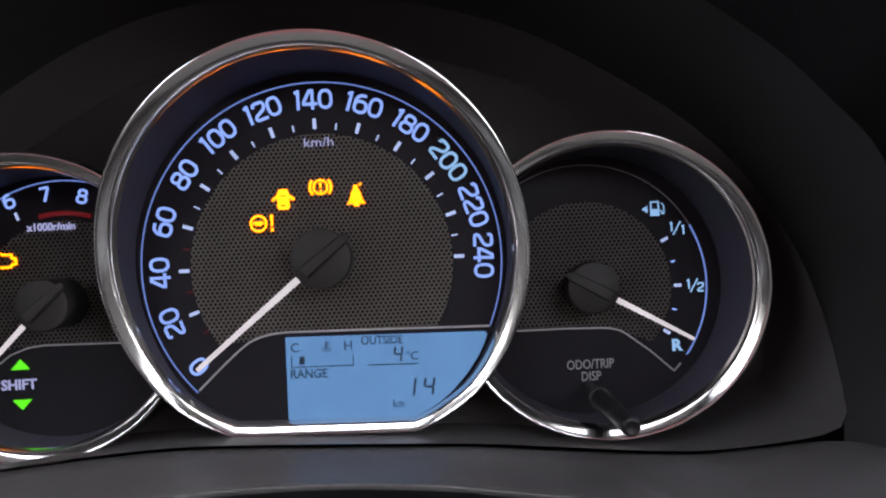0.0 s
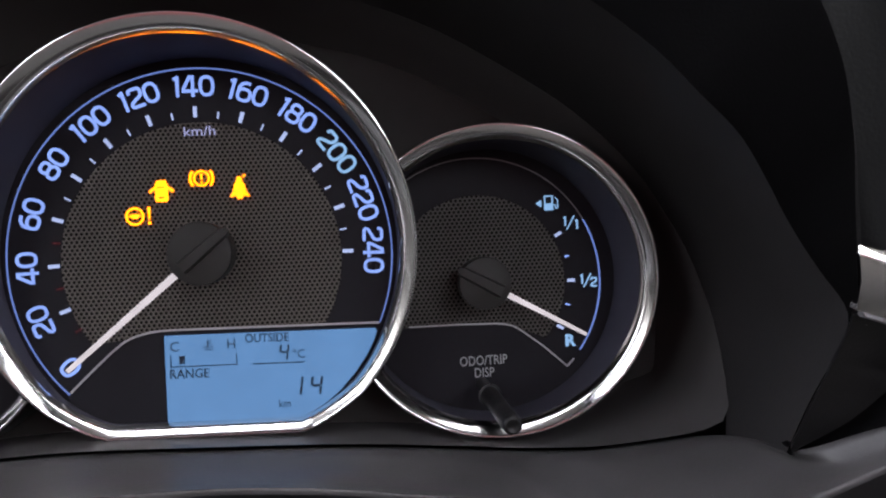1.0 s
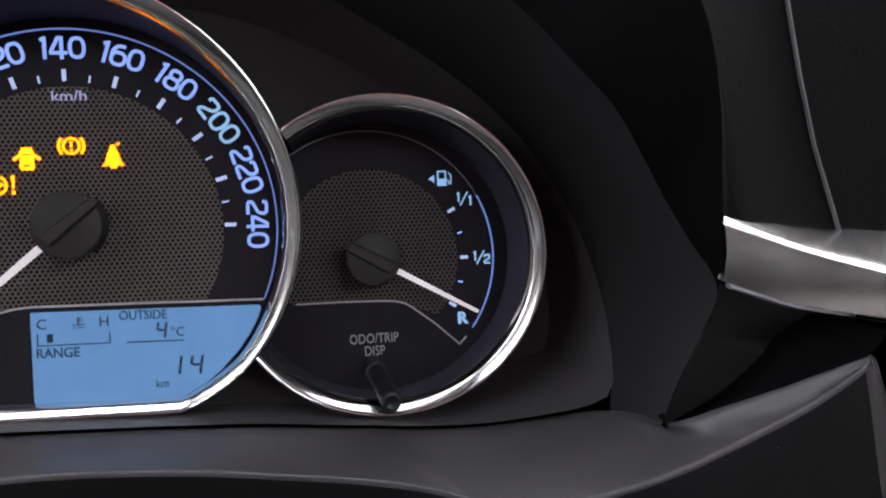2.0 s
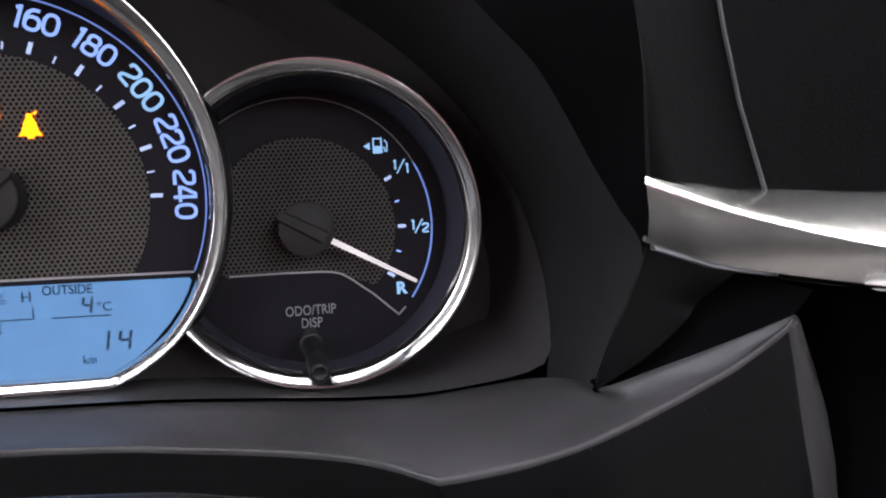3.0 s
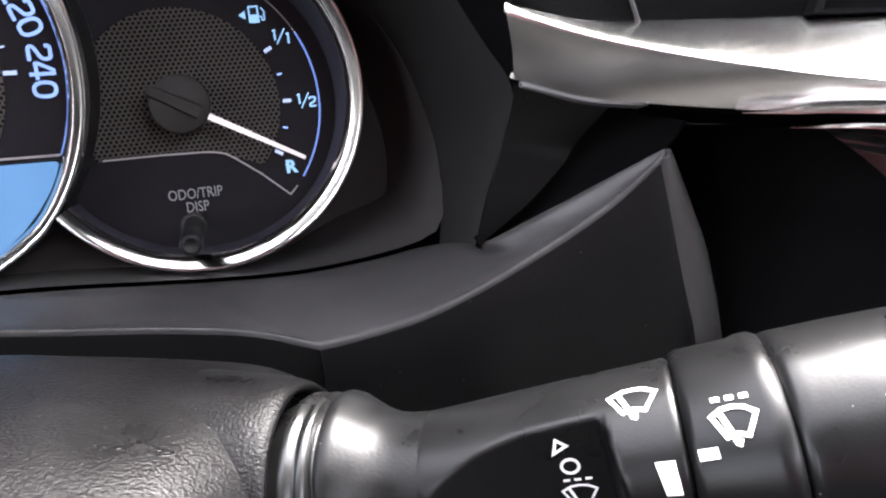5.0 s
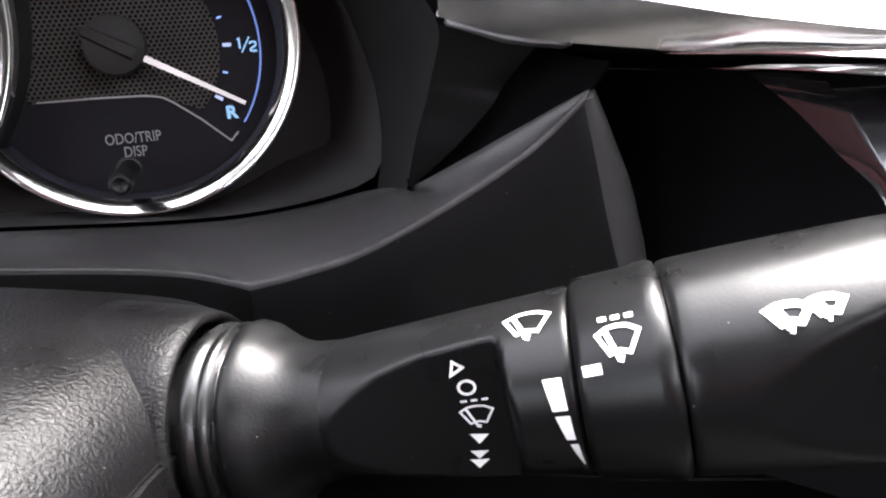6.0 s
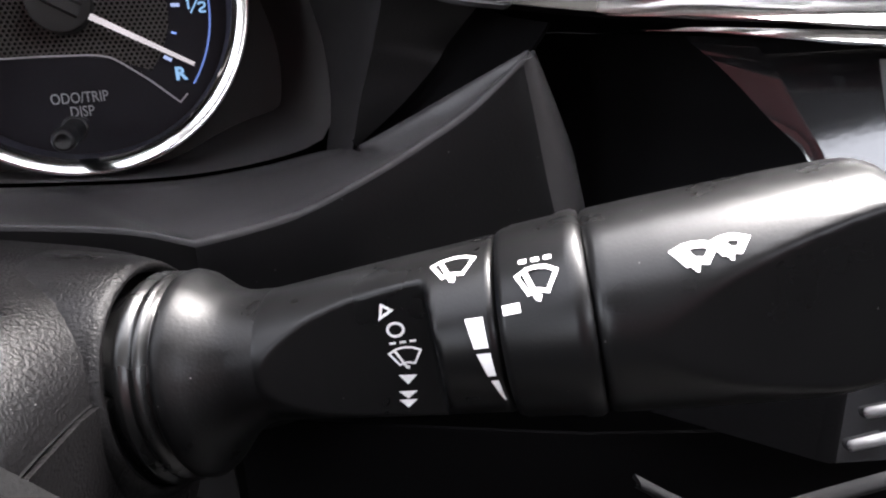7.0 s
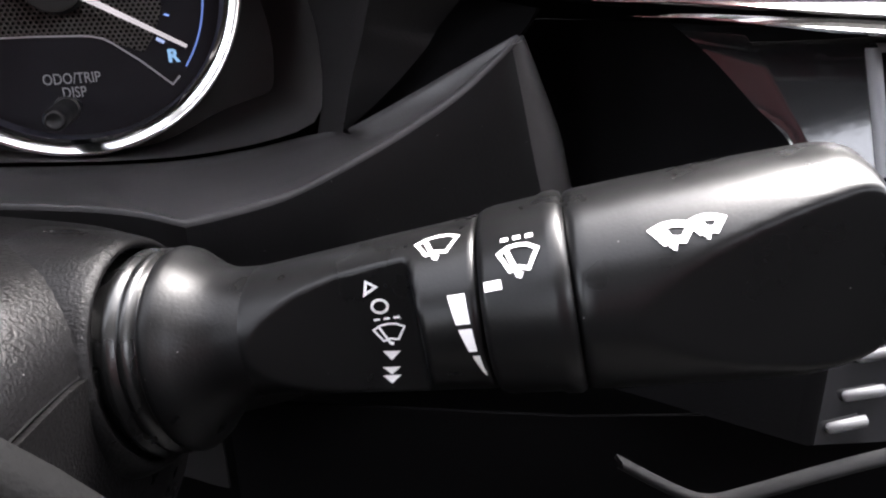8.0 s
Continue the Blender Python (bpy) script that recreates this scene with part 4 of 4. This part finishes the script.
def pad_row(k, x0=16.7, x1=40):
    pts = resample([(x0 - 1.72, -5.9, -0.7), (x0 - 1.7, -6.6, -0.7), (x0 - 1.6, -6.95, -0.71), (x0 - 1.3, -7.03, -0.72), (x0 - 0.7, -7.0, -0.74), (x0, -7.0, -0.75), (17.5, -7.05, -0.85), (20, -7.7, -1.1), (24, -9.2, -1.5), (30, -10.5, -1.9), (x1, -11.4, -2.3)], 40)
    return [p + LEAN_D * k + Vector((0, 0.0, 0.02 * k * k)) for p in pts]


part("pad", backed(loft([pad_row(k) for k in (-0.2, 0, 1, 2, 3, 4, 5)])), M_PAD, pad, smooth=True)
seam_pts = [Vector(p) for p in ((18.01, -7.24, -0.95), (17.77, -7.22, -0.09), (17.43, -7.22, 1.05), (17.1, -7.24, 2.63), (16.8, -7.3, 4.28), (16.55, -7.34, 5.5))]
part("seam", loft([[p + Vector((-0.05, 0.02, 0)) for p in seam_pts], [p + Vector((-0.02, -0.04, 0)) for p in seam_pts], [p + Vector((0.03, -0.03, 0)) for p in seam_pts], [p + Vector((0.06, 0.02, 0)) for p in seam_pts]]), M_SHELF, pad, "thin raised seam", True)

vent = thing("air_vent", "black air vent with a slim grey frame in the dashboard", "air vent")
VP = [Vector((21.1, -8.55, -1.1)), Vector((22.33, -8.4, 1.09)), Vector((23.4, -8.4, 2.9)), Vector((31, -10.7, 2.5)), Vector((31, -11.2, -2.0))]
inner_v = [p.lerp(Vector((26, -10, 0.6)), 0.04) + Vector((0, -0.05, 0)) for p in VP]
deep_v = [p.lerp(Vector((26, -10, 0.6)), 0.12) + Vector((0.6, 2.2, 0)) for p in VP]
part("vent_frame", loft([[p + Vector((0, 0.25, 0)) for p in VP], [p + Vector((0, -0.06, 0)) for p in VP], inner_v], True), M_PAD, vent, "slim charcoal frame")
bm = loft([inner_v, deep_v], True)
bmesh.ops.holes_fill(bm, edges=[e for e in bm.edges if e.is_boundary and all(v.co.y > -9.0 for v in e.verts)])
part("duct", bm, M_GLOSS, vent)
for k in range(3):
    z0 = -0.6 + 0.9 * k
    a, b = Vector((22.0 + 0.3 * k, -8.2, z0)), Vector((30.5, -10.6, z0 - 0.3))
    part("louvre", loft([[a, b], [a + Vector((0, -0.05, 0.06)), b + Vector((0, -0.05, 0.06))], [a + Vector((0, 1.0, 0.2)), b + Vector((0, 1.0, 0.2))]]), M_MASK, vent)

stack = thing("centre_stack", "piano black centre console panel with chrome edging", "console")


def on_stack(x, z, off=0.0):
    return Vector((x, -7.4 - 0.36 * (x - 14.8) + off + 0.42 * (z + 6), z))


left_edge = [(22.6, -3.59), (22.95, -4.42), (23.2, -5.33), (23.43, -6.38), (23.42, -7.81), (23.07, -9.46), (22.05, -11.83)]
le = resample([on_stack(*p) for p in left_edge], 30)
re_ = [on_stack(36, p.z) for p in le]
part("panel", backed(loft([le] + [[a.lerp(b, t) for a, b in zip(le, re_)] for t in (0.05, 0.3, 0.6, 1)])), M_GLOSS, stack, "piano black glossy panel", True)
fl = resample([on_stack(x, z, 0.13 + 0.1 * max(0, 23.1 - x)) for x, z in ((21.41, -3.4), (22.05, -4.22), (22.61, -5.23), (23.14, -6.19), (23.15, -7.82), (22.83, -9.48), (21.84, -11.87))], 30)
part("flank", backed(loft([le[:17], [a.lerp(b, 0.5) + Vector((0, -0.04, 0)) for a, b in zip(le[:17], fl[:17])], fl[:17]])), M_GLOSS, stack, "piano black rounded flank", True)
# Piano black below here is painted near-black for the dark it mirrors.
part("lower_flank", backed(loft([le[16:], [a.lerp(b, 0.5) + Vector((0, -0.1, 0)) for a, b in zip(le[16:], fl[16:])], fl[16:]])), M_SHADED, stack, "lower flank of the piano black panel, dark reflections painted near-black", True)
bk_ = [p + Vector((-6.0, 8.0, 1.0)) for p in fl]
# Side wall likewise: dark reflections are put into its colour.
part("side_wall", backed(loft([fl, bk_])), M_SHADED, stack, smooth=True)
frame_pts = [(25.05, -4.22), (24.61, -6.83), (29.43, -7.19), (30.65, -4.63)]
bm = bmesh.new()
for a, b in zip(frame_pts, frame_pts[1:] + frame_pts[:1]):
    A, B = on_stack(*a, -0.15), on_stack(*b, -0.15)
    up = (B - A).normalized().cross(Vector((0.34, 0.94, 0))).normalized() * 0.1
    loft([[A + up, B + up], [A + up * 0.3 + Vector((0, -0.1, 0)), B + up * 0.3 + Vector((0, -0.1, 0))], [A - up, B - up], [A - up + Vector((0, 0.2, 0)), B - up + Vector((0, 0.2, 0))]], False, bm)
part("screen_frame", bm, M_SATIN, stack, "slim grey screen frame", True)
for (x0, z0), (x1, z1) in (((23.13, -10.23), (24.68, -10.02)), ((22.72, -10.92), (23.54, -10.83)), ((22.27, -11.49), (23.05, -11.37))):
    A, B = on_stack(x0, z0, -0.12), on_stack(x1, z1, -0.12)
    rows = []
    for P_, s in ((A, 0.3), (A.lerp(B, 0.06), 0.9), (A.lerp(B, 0.94), 1.0), (B, 0.3)):
        rows.append([P_ + Vector((0, -0.1 * s * math.cos(2 * math.pi * i / 10) - 0.02, 0.13 * s * math.sin(2 * math.pi * i / 10))) for i in range(10)])
    part("button_stripe", loft(rows, True), M_SATIN, stack, "pale button stripe", True)
# Shade below the console is in this sheet's near-black colour.
part("lower_panel", backed(loft([[(11, -3.0, z), (19, -8.0, z), (24, -10.3, z), (36, -15.0, z)] for z in (-12.6, -22)])), M_SHADED, stack)
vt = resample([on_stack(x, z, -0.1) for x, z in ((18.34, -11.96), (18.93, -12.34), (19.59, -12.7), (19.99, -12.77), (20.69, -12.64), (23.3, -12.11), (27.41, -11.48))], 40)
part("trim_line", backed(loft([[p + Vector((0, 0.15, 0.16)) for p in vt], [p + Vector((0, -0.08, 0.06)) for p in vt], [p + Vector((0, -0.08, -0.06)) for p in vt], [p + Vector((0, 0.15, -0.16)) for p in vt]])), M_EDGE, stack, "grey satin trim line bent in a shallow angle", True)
# Near-black sheet added in place of the dark behind the panels.
tagged(part("panel_behind", backed(loft([[(-40, 3, 2), (14, 3, 2), (60, -6, 2)], [(-40, 3, -60), (14, 3, -60), (60, -6, -60)]])), M_SHADED), "near-black sheet added for the dark gaps behind the dashboard panels", "dashboard", kind="structure")

# ---- steering column cover and wiper stalk ----
column = thing("steering_column", "grained black plastic steering column behind a wheel pad", "steering column")
prof = [(-10.6, -9.8), (-10.5, -7.6), (-9.6, -6.5), (-8.0, -6.0), (-4.4, -5.4), (0, -5.2), (4.4, -5.5), (6.3, -5.83), (8.2, -6.25), (9.3, -6.55), (9.9, -6.85), (10.35, -7.25), (10.58, -7.7), (10.62, -8.0)]
low_prof = [(10.62, -8.03), (10.6, -8.5), (10.5, -9.6), (10.2, -11), (9.4, -12.8), (7.5, -14.0), (0, -14.6), (-9, -13.0), (-10.6, -9.8)]


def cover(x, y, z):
    # a point of the column's cover, scaled about the camera to fit its view
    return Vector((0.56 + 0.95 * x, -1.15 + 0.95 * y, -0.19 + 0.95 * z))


def column_rows(profile, ys, n):
    rows = []
    for y, k, dz in ys:
        rows.append([cover(p.x * k, y, p.z + dz) for p in resample([(a, 0, b) for a, b in profile], n)])
    return rows


YS = ((-7.2, 0.985, -0.25), (-7.35, 0.995, -0.05), (-7.6, 1.0, 0.0), (-9.0, 0.955, -0.02), (-10.2, 0.90, -0.08), (-11.6, 0.83, -0.15), (-13.0, 0.765, -0.4), (-14.2, 0.70, -0.9), (-14.7, 0.66, -1.4))
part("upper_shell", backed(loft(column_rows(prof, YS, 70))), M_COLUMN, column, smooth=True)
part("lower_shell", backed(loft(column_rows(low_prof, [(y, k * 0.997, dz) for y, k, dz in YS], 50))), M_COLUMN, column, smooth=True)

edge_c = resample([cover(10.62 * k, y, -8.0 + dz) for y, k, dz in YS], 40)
part("seam", loft([[p + Vector((-0.02, 0, 0.016)) for p in edge_c], [p + Vector((0.016, -0.01, 0.008)) for p in edge_c], [p + Vector((0.014, -0.01, -0.008)) for p in edge_c], [p + Vector((-0.03, 0, -0.016)) for p in edge_c]]), M_WHEEL, column, "fine moulded seam", True)

rows = []
for r, y in ((3.0, -16.0), (9.0, -15.7), (11.5, -15.4), (12.2, -15.2), (12.5, -14.9), (12.3, -14.6)):
    rows.append([Vector((r * math.sin(2 * math.pi * i / 90), y, -16.1 + r * math.cos(2 * math.pi * i / 90))) for i in range(90)])
bm = loft(rows, True)
bmesh.ops.holes_fill(bm, edges=bm.edges)
part("wheel_pad", bm, M_WHEEL, column, "dark grained centre pad of the steering wheel", True)

stalk = thing("wiper_stalk", "black plastic wiper stalk with white symbols", "stalk")
SA, SD = Vector((14.616, -12.467, -7.545)), Vector((0.88827, -0.44309, 0.12104)).normalized()
SH = SD.cross(Vector((0, 0, 1))).normalized()
SV = SH.cross(SD).normalized()
# Together with SA, scales the stalk about the camera's last place.
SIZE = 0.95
# SH points towards the driver's side of the stalk, SV upwards


def around(s, r, e, flat=None, low=1.0, drop=0.0, n=96):
    """A cross section at s along the stalk: an oval, cut off in front where flat is given, hanging by drop."""
    res = []
    for i in range(n):
        h, v = r * e * math.cos(2 * math.pi * i / n), r * math.sin(2 * math.pi * i / n)
        if flat is not None and h > flat:
            h = flat
        v = (v if v > 0 else v * low) - drop
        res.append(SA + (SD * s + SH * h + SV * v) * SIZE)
    return res


def between(table, s):
    for (a, *u), (b, *w) in zip(table, table[1:]):
        if a <= s <= b:
            t = (s - a) / (b - a)
            return [p + (q - p) * t for p, q in zip(u, w)]
    return list(table[-1][1:])


def stalk_piece(name, sections, mat, label=""):
    return part(name, loft([around(*q) for q in sections], True), mat, stalk, label, True)


E_ = 1.25
# Dark ring added to stand in for the shaded gap round the boot.
part("socket", loft([around(-5.85, 1.7, 1.0), around(-5.6, 1.9, 1.0), around(-5.45, 1.91, 1.0), around(-5.5, 1.75, 1.0)], True), M_SHADED, column, "dark ring painted for the shaded gap round the stalk", True)
stalk_piece("boot", [(s_, r, 1.0, None, 1.0, 0.15) for s_, r in ((-6.1, 1.5), (-5.42, 1.72), (-5.3, 1.8), (-5.2, 1.84), (-5.12, 1.83), (-5.06, 1.76), (-5.02, 1.74), (-4.97, 1.79), (-4.9, 1.8), (-4.84, 1.74), (-4.8, 1.64), (-4.76, 1.62), (-4.72, 1.66))], M_BOOT, "glossy black ribbed boot")
stalk_piece("flare", [(s_, r, e, None, 1.0, 0.15 * max(0, min(1, (-3.5 - s_) / 1.1))) for s_, r, e in ((-4.75, 1.58, 1.0), (-4.72, 1.72, 1.0), (-4.66, 1.78, 1.0), (-4.58, 1.79, 1.0), (-4.45, 1.72, 1.02), (-4.28, 1.56, 1.04), (-4.1, 1.39, 1.08), (-3.94, 1.27, 1.12), (-3.78, 1.185, 1.14), (-3.6, 1.128, 1.16), (-3.4, 1.1, 1.175), (-3.2, 1.085, 1.185))], M_FLARE)
part("collar", loft([around(s_, r, 1.0, None, 1.0, 0.11) for s_, r in ((-7.2, 2.5), (-6.3, 2.3), (-5.75, 2.16), (-5.5, 2.06), (-5.38, 1.97), (-5.36, 1.9), (-5.5, 1.84))], True), M_COLUMN, column, "raised grained collar round the stalk", True)
ARM = [(-3.62, 1.0, 1.18), (-3.2, 1.087, 1.19), (-2.8, 1.115, 1.2), (-2.0, 1.18, 1.22), (-1.0, 1.26, E_), (0.0, 1.33, E_), (0.62, 1.38, E_), (0.67, 1.3, E_)]
FLAT = [(-3.62, 1.52), (-3.2, 1.32), (-2.9, 1.21), (-2.24, 1.01), (-1.8, 0.93), (-1.5, 0.89), (-0.42, 0.89), (-0.22, 1.7), (0.67, 1.8)]
steps = [-3.62 + 0.06 * k for k in range(72)] + [0.67]
stalk_piece("arm", [(s_, *between(ARM, s_), between(FLAT, s_)[0]) for s_ in steps], M_STALK, "tapered arm with a flattened label area")
stalk_piece("switch_ring", [(0.67, 1.3, E_), (0.69, 1.42, E_), (0.8, 1.47, E_), (1.6, 1.53, E_), (1.7, 1.57, E_), (1.88, 1.58, E_), (1.97, 1.54, E_), (2.0, 1.45, E_)], M_STALK, "turning ring with a raised rim")
KNOB = [(2.0, 1.45), (2.04, 1.52), (2.15, 1.55), (3.0, 1.60), (4.0, 1.64), (5.0, 1.67), (5.7, 1.68), (5.95, 1.66), (6.14, 1.58), (6.28, 1.42), (6.36, 1.15), (6.38, 0.001)]
steps = [2.0, 2.04, 2.15] + [2.3 + 0.1 * k for k in range(37)] + [6.0, 6.08, 6.14, 6.22, 6.28, 6.32, 6.36, 6.38]
stalk_piece("end_knob", [(s_, *between(KNOB, s_), E_, 1.87 - 0.2 * (s_ - 3.43), 1 - 0.36 * max(0, (s_ - 4.9) / 1.48) ** 2) for s_ in steps], M_STALK, "large rounded end knob with a flat thumb face")


def on_flat(s, v):
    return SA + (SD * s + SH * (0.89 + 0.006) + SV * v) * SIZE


def on_round(s, a):
    """A point on the stalk's round surface, a degrees above the driver's side."""
    r = (1.008 if s < 0.67 else 1.013) * between(ARM if s < 0.67 else [(0.69, 1.42), (0.8, 1.47), (1.6, 1.53), (1.7, 1.57), (1.97, 1.58), (2.05, 1.55), (3.0, 1.60), (4.0, 1.64), (5.0, 1.67)], s)[0]
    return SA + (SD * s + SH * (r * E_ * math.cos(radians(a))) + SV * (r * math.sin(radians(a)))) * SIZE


def mark(name, bands, place, label=""):
    """White print on the stalk: filled outlines, mapped by place(s, v)."""
    bm = bmesh.new()
    for o in bands:
        bm.faces.new([bm.verts.new(place(*p)) for p in o])
    return part(name, bm, M_PRINT, stalk, label)


def dense(points, closed=False, k=5):
    """The same line with k steps for each of its own."""
    pts = [Vector(p) for p in points] + ([Vector(points[0])] if closed else [])
    out = [tuple(a.lerp(b, i / k)) for a, b in zip(pts, pts[1:]) for i in range(k)]
    return out if closed else out + [tuple(pts[-1])]


def wiper_sign(cx, cz, w, h, bars=True, line=0.045):
    """A windscreen outline with a wiper arm, and spray dashes above; about cx, cz."""
    f = lambda p: (cx + p[0] * w, cz + p[1] * h)
    s_ = stroke(dense([f(p) for p in ((-0.5, 0.28), (-0.25, 0.46), (0, 0.5), (0.25, 0.46), (0.5, 0.28), (0.24, -0.3), (0.0, -0.22), (-0.24, -0.3))], True), line, True)
    s_ += stroke(dense([f((-0.3, 0.38)), f((-0.02, -0.5))]), line * 1.25)
    s_ += stroke([f((-0.05, -0.42)), f((0.06, -0.48))], line * 1.6)
    if bars:
        for x in (-0.32, 0.0, 0.32):
            s_ += stroke([f((x - 0.1, 0.76)), f((x + 0.1, 0.76))], line * 1.1)
    return s_


mark("symbol", stroke([(-1.11, 0.82), (-1.17, 0.62), (-0.97, 0.72)], 0.045, True), on_flat, "white triangle outline")
mark("symbol", stroke([(-0.974 + 0.125 * math.sin(k / 3.2), 0.405 + 0.105 * math.cos(k / 3.2)) for k in range(20)], 0.045, True), on_flat, "white ring")
mark("symbol", wiper_sign(-0.905, -0.065, 0.50, 0.34, True, 0.034), on_flat, "white wiper symbol with spray dashes")
mark("symbol", [[(-1.08, -0.33), (-0.79, -0.36), (-0.965, -0.5)]], on_flat, "white arrowhead")
mark("symbol", [[(-1.13, -0.6), (-0.84, -0.62), (-1.01, -0.74)], [(-1.16, -0.74), (-0.86, -0.76), (-1.04, -0.89)]], on_flat, "white double arrowhead")
ang = lambda s_, v: on_round(s_, v)
mark("symbol", [[(a_ - 0.02, 62 + b_ * 46) for a_, b_ in o] for o in wiper_sign(0.08, 0.0, 0.66, 0.42, False, 0.055)], ang, "white wiper symbol")
mark("symbol", [[(a_, 40 + b_ * 38) for a_, b_ in o] for o in wiper_sign(1.3, 0.0, 0.56, 0.46, True, 0.06)], ang, "white wiper symbol with spray dashes")
mark("symbol", [[(0.77, 30.8), (1.02, 31.2), (1.03, 26), (0.78, 25.5)]], ang, "white square mark")
def wedge(s0, s1, a0, s2, s3, a1):
    """A tapering print round the stalk, as a row of small quads."""
    n = 5
    row = [(s0 + (s2 - s0) * k / n, s1 + (s3 - s1) * k / n, a0 + (a1 - a0) * k / n) for k in range(n + 1)]
    return [[(p[0], p[2]), (p[1], p[2]), (q[1], q[2]), (q[0], q[2])] for p, q in zip(row, row[1:])]


mark("symbol", wedge(0.21, 0.47, 27, 0.29, 0.50, 9.2), ang, "white wedge mark")
mark("symbol", wedge(0.31, 0.51, 6.2, 0.41, 0.53, -8.5), ang, "white wedge mark")
mark("symbol", wedge(0.44, 0.55, -11.5, 0.56, 0.585, -29), ang, "white wedge mark")
mark("symbol", [[(a_, 40 + b_ * 36) for a_, b_ in o] for o in wiper_sign(3.4, 0.0, 0.5, 0.3, False, 0.1) + wiper_sign(3.85, 0.05, 0.4, 0.24, False, 0.1)], ang, "worn white washer symbols")


# ---- an unseen seat behind the camera, added so the glossy panels mirror red ----
def cushion(x0, x1, y0, y1, z0, z1, r, puff):
    """A padded block: well rounded edges and faces that bulge a little."""
    bm = box(x0, x1, y0, y1, z0, z1)
    bmesh.ops.subdivide_edges(bm, edges=bm.edges[:], cuts=7, use_grid_fill=True)
    mid_, half_ = Vector(((x0 + x1) / 2, (y0 + y1) / 2, (z0 + z1) / 2)), Vector(((x1 - x0) / 2, (y1 - y0) / 2, (z1 - z0) / 2))
    for v in bm.verts:
        d = v.co - mid_
        core = Vector([max(-(h - r), min(h - r, c)) for c, h in zip(d, half_)])
        over = d - core
        flat = Vector([1 - (c / h) ** 2 for c, h in zip(d, half_)])
        bulge = Vector([puff * math.copysign(1, c) * flat[(i + 1) % 3] * flat[(i + 2) % 3] if abs(abs(c) - h) < 1e-4 else 0 for i, (c, h) in enumerate(zip(d, half_))])
        v.co = mid_ + core + (over.normalized() * r if over.length > 1e-6 else over) + bulge
    return bm


seat = thing("car_seat", "unseen charcoal seat with a dark red cloth cover, added for reflections", "car seat")
part("seat_cushion", cushion(-22, 22, -56, -14, -56, -44, 4, 1.5), M_SEAT, seat, smooth=True)
part("backrest", cushion(-23, 22, -64, -52, -50, 7, 4, 1.5), M_SEAT, seat, smooth=True)
# Red cloth is made up to tint the flank's reflection.
part("cover", cushion(-23.4, 22.4, -64.4, -51.5, -14, 7.5, 4, 1.6), M_COVER, seat, "dark red cloth over the backrest, added for the flank's red reflection", smooth=True)
part("headrest", cushion(-14, 13, -63, -54, 9, 26, 3.5, 0.8), M_COVER, seat, "dark red cloth headrest, added for the flank's red reflection", smooth=True)
for x in (-5, 5):
    part("headrest_post", box(x - 0.6, x + 0.6, -59.2, -58, 0, 9, 0.3), M_CHROME, seat, "chrome headrest post")
part("seat_base", box(-20, 20, -54, -16, -70, -55, 2), M_TRIM, seat)
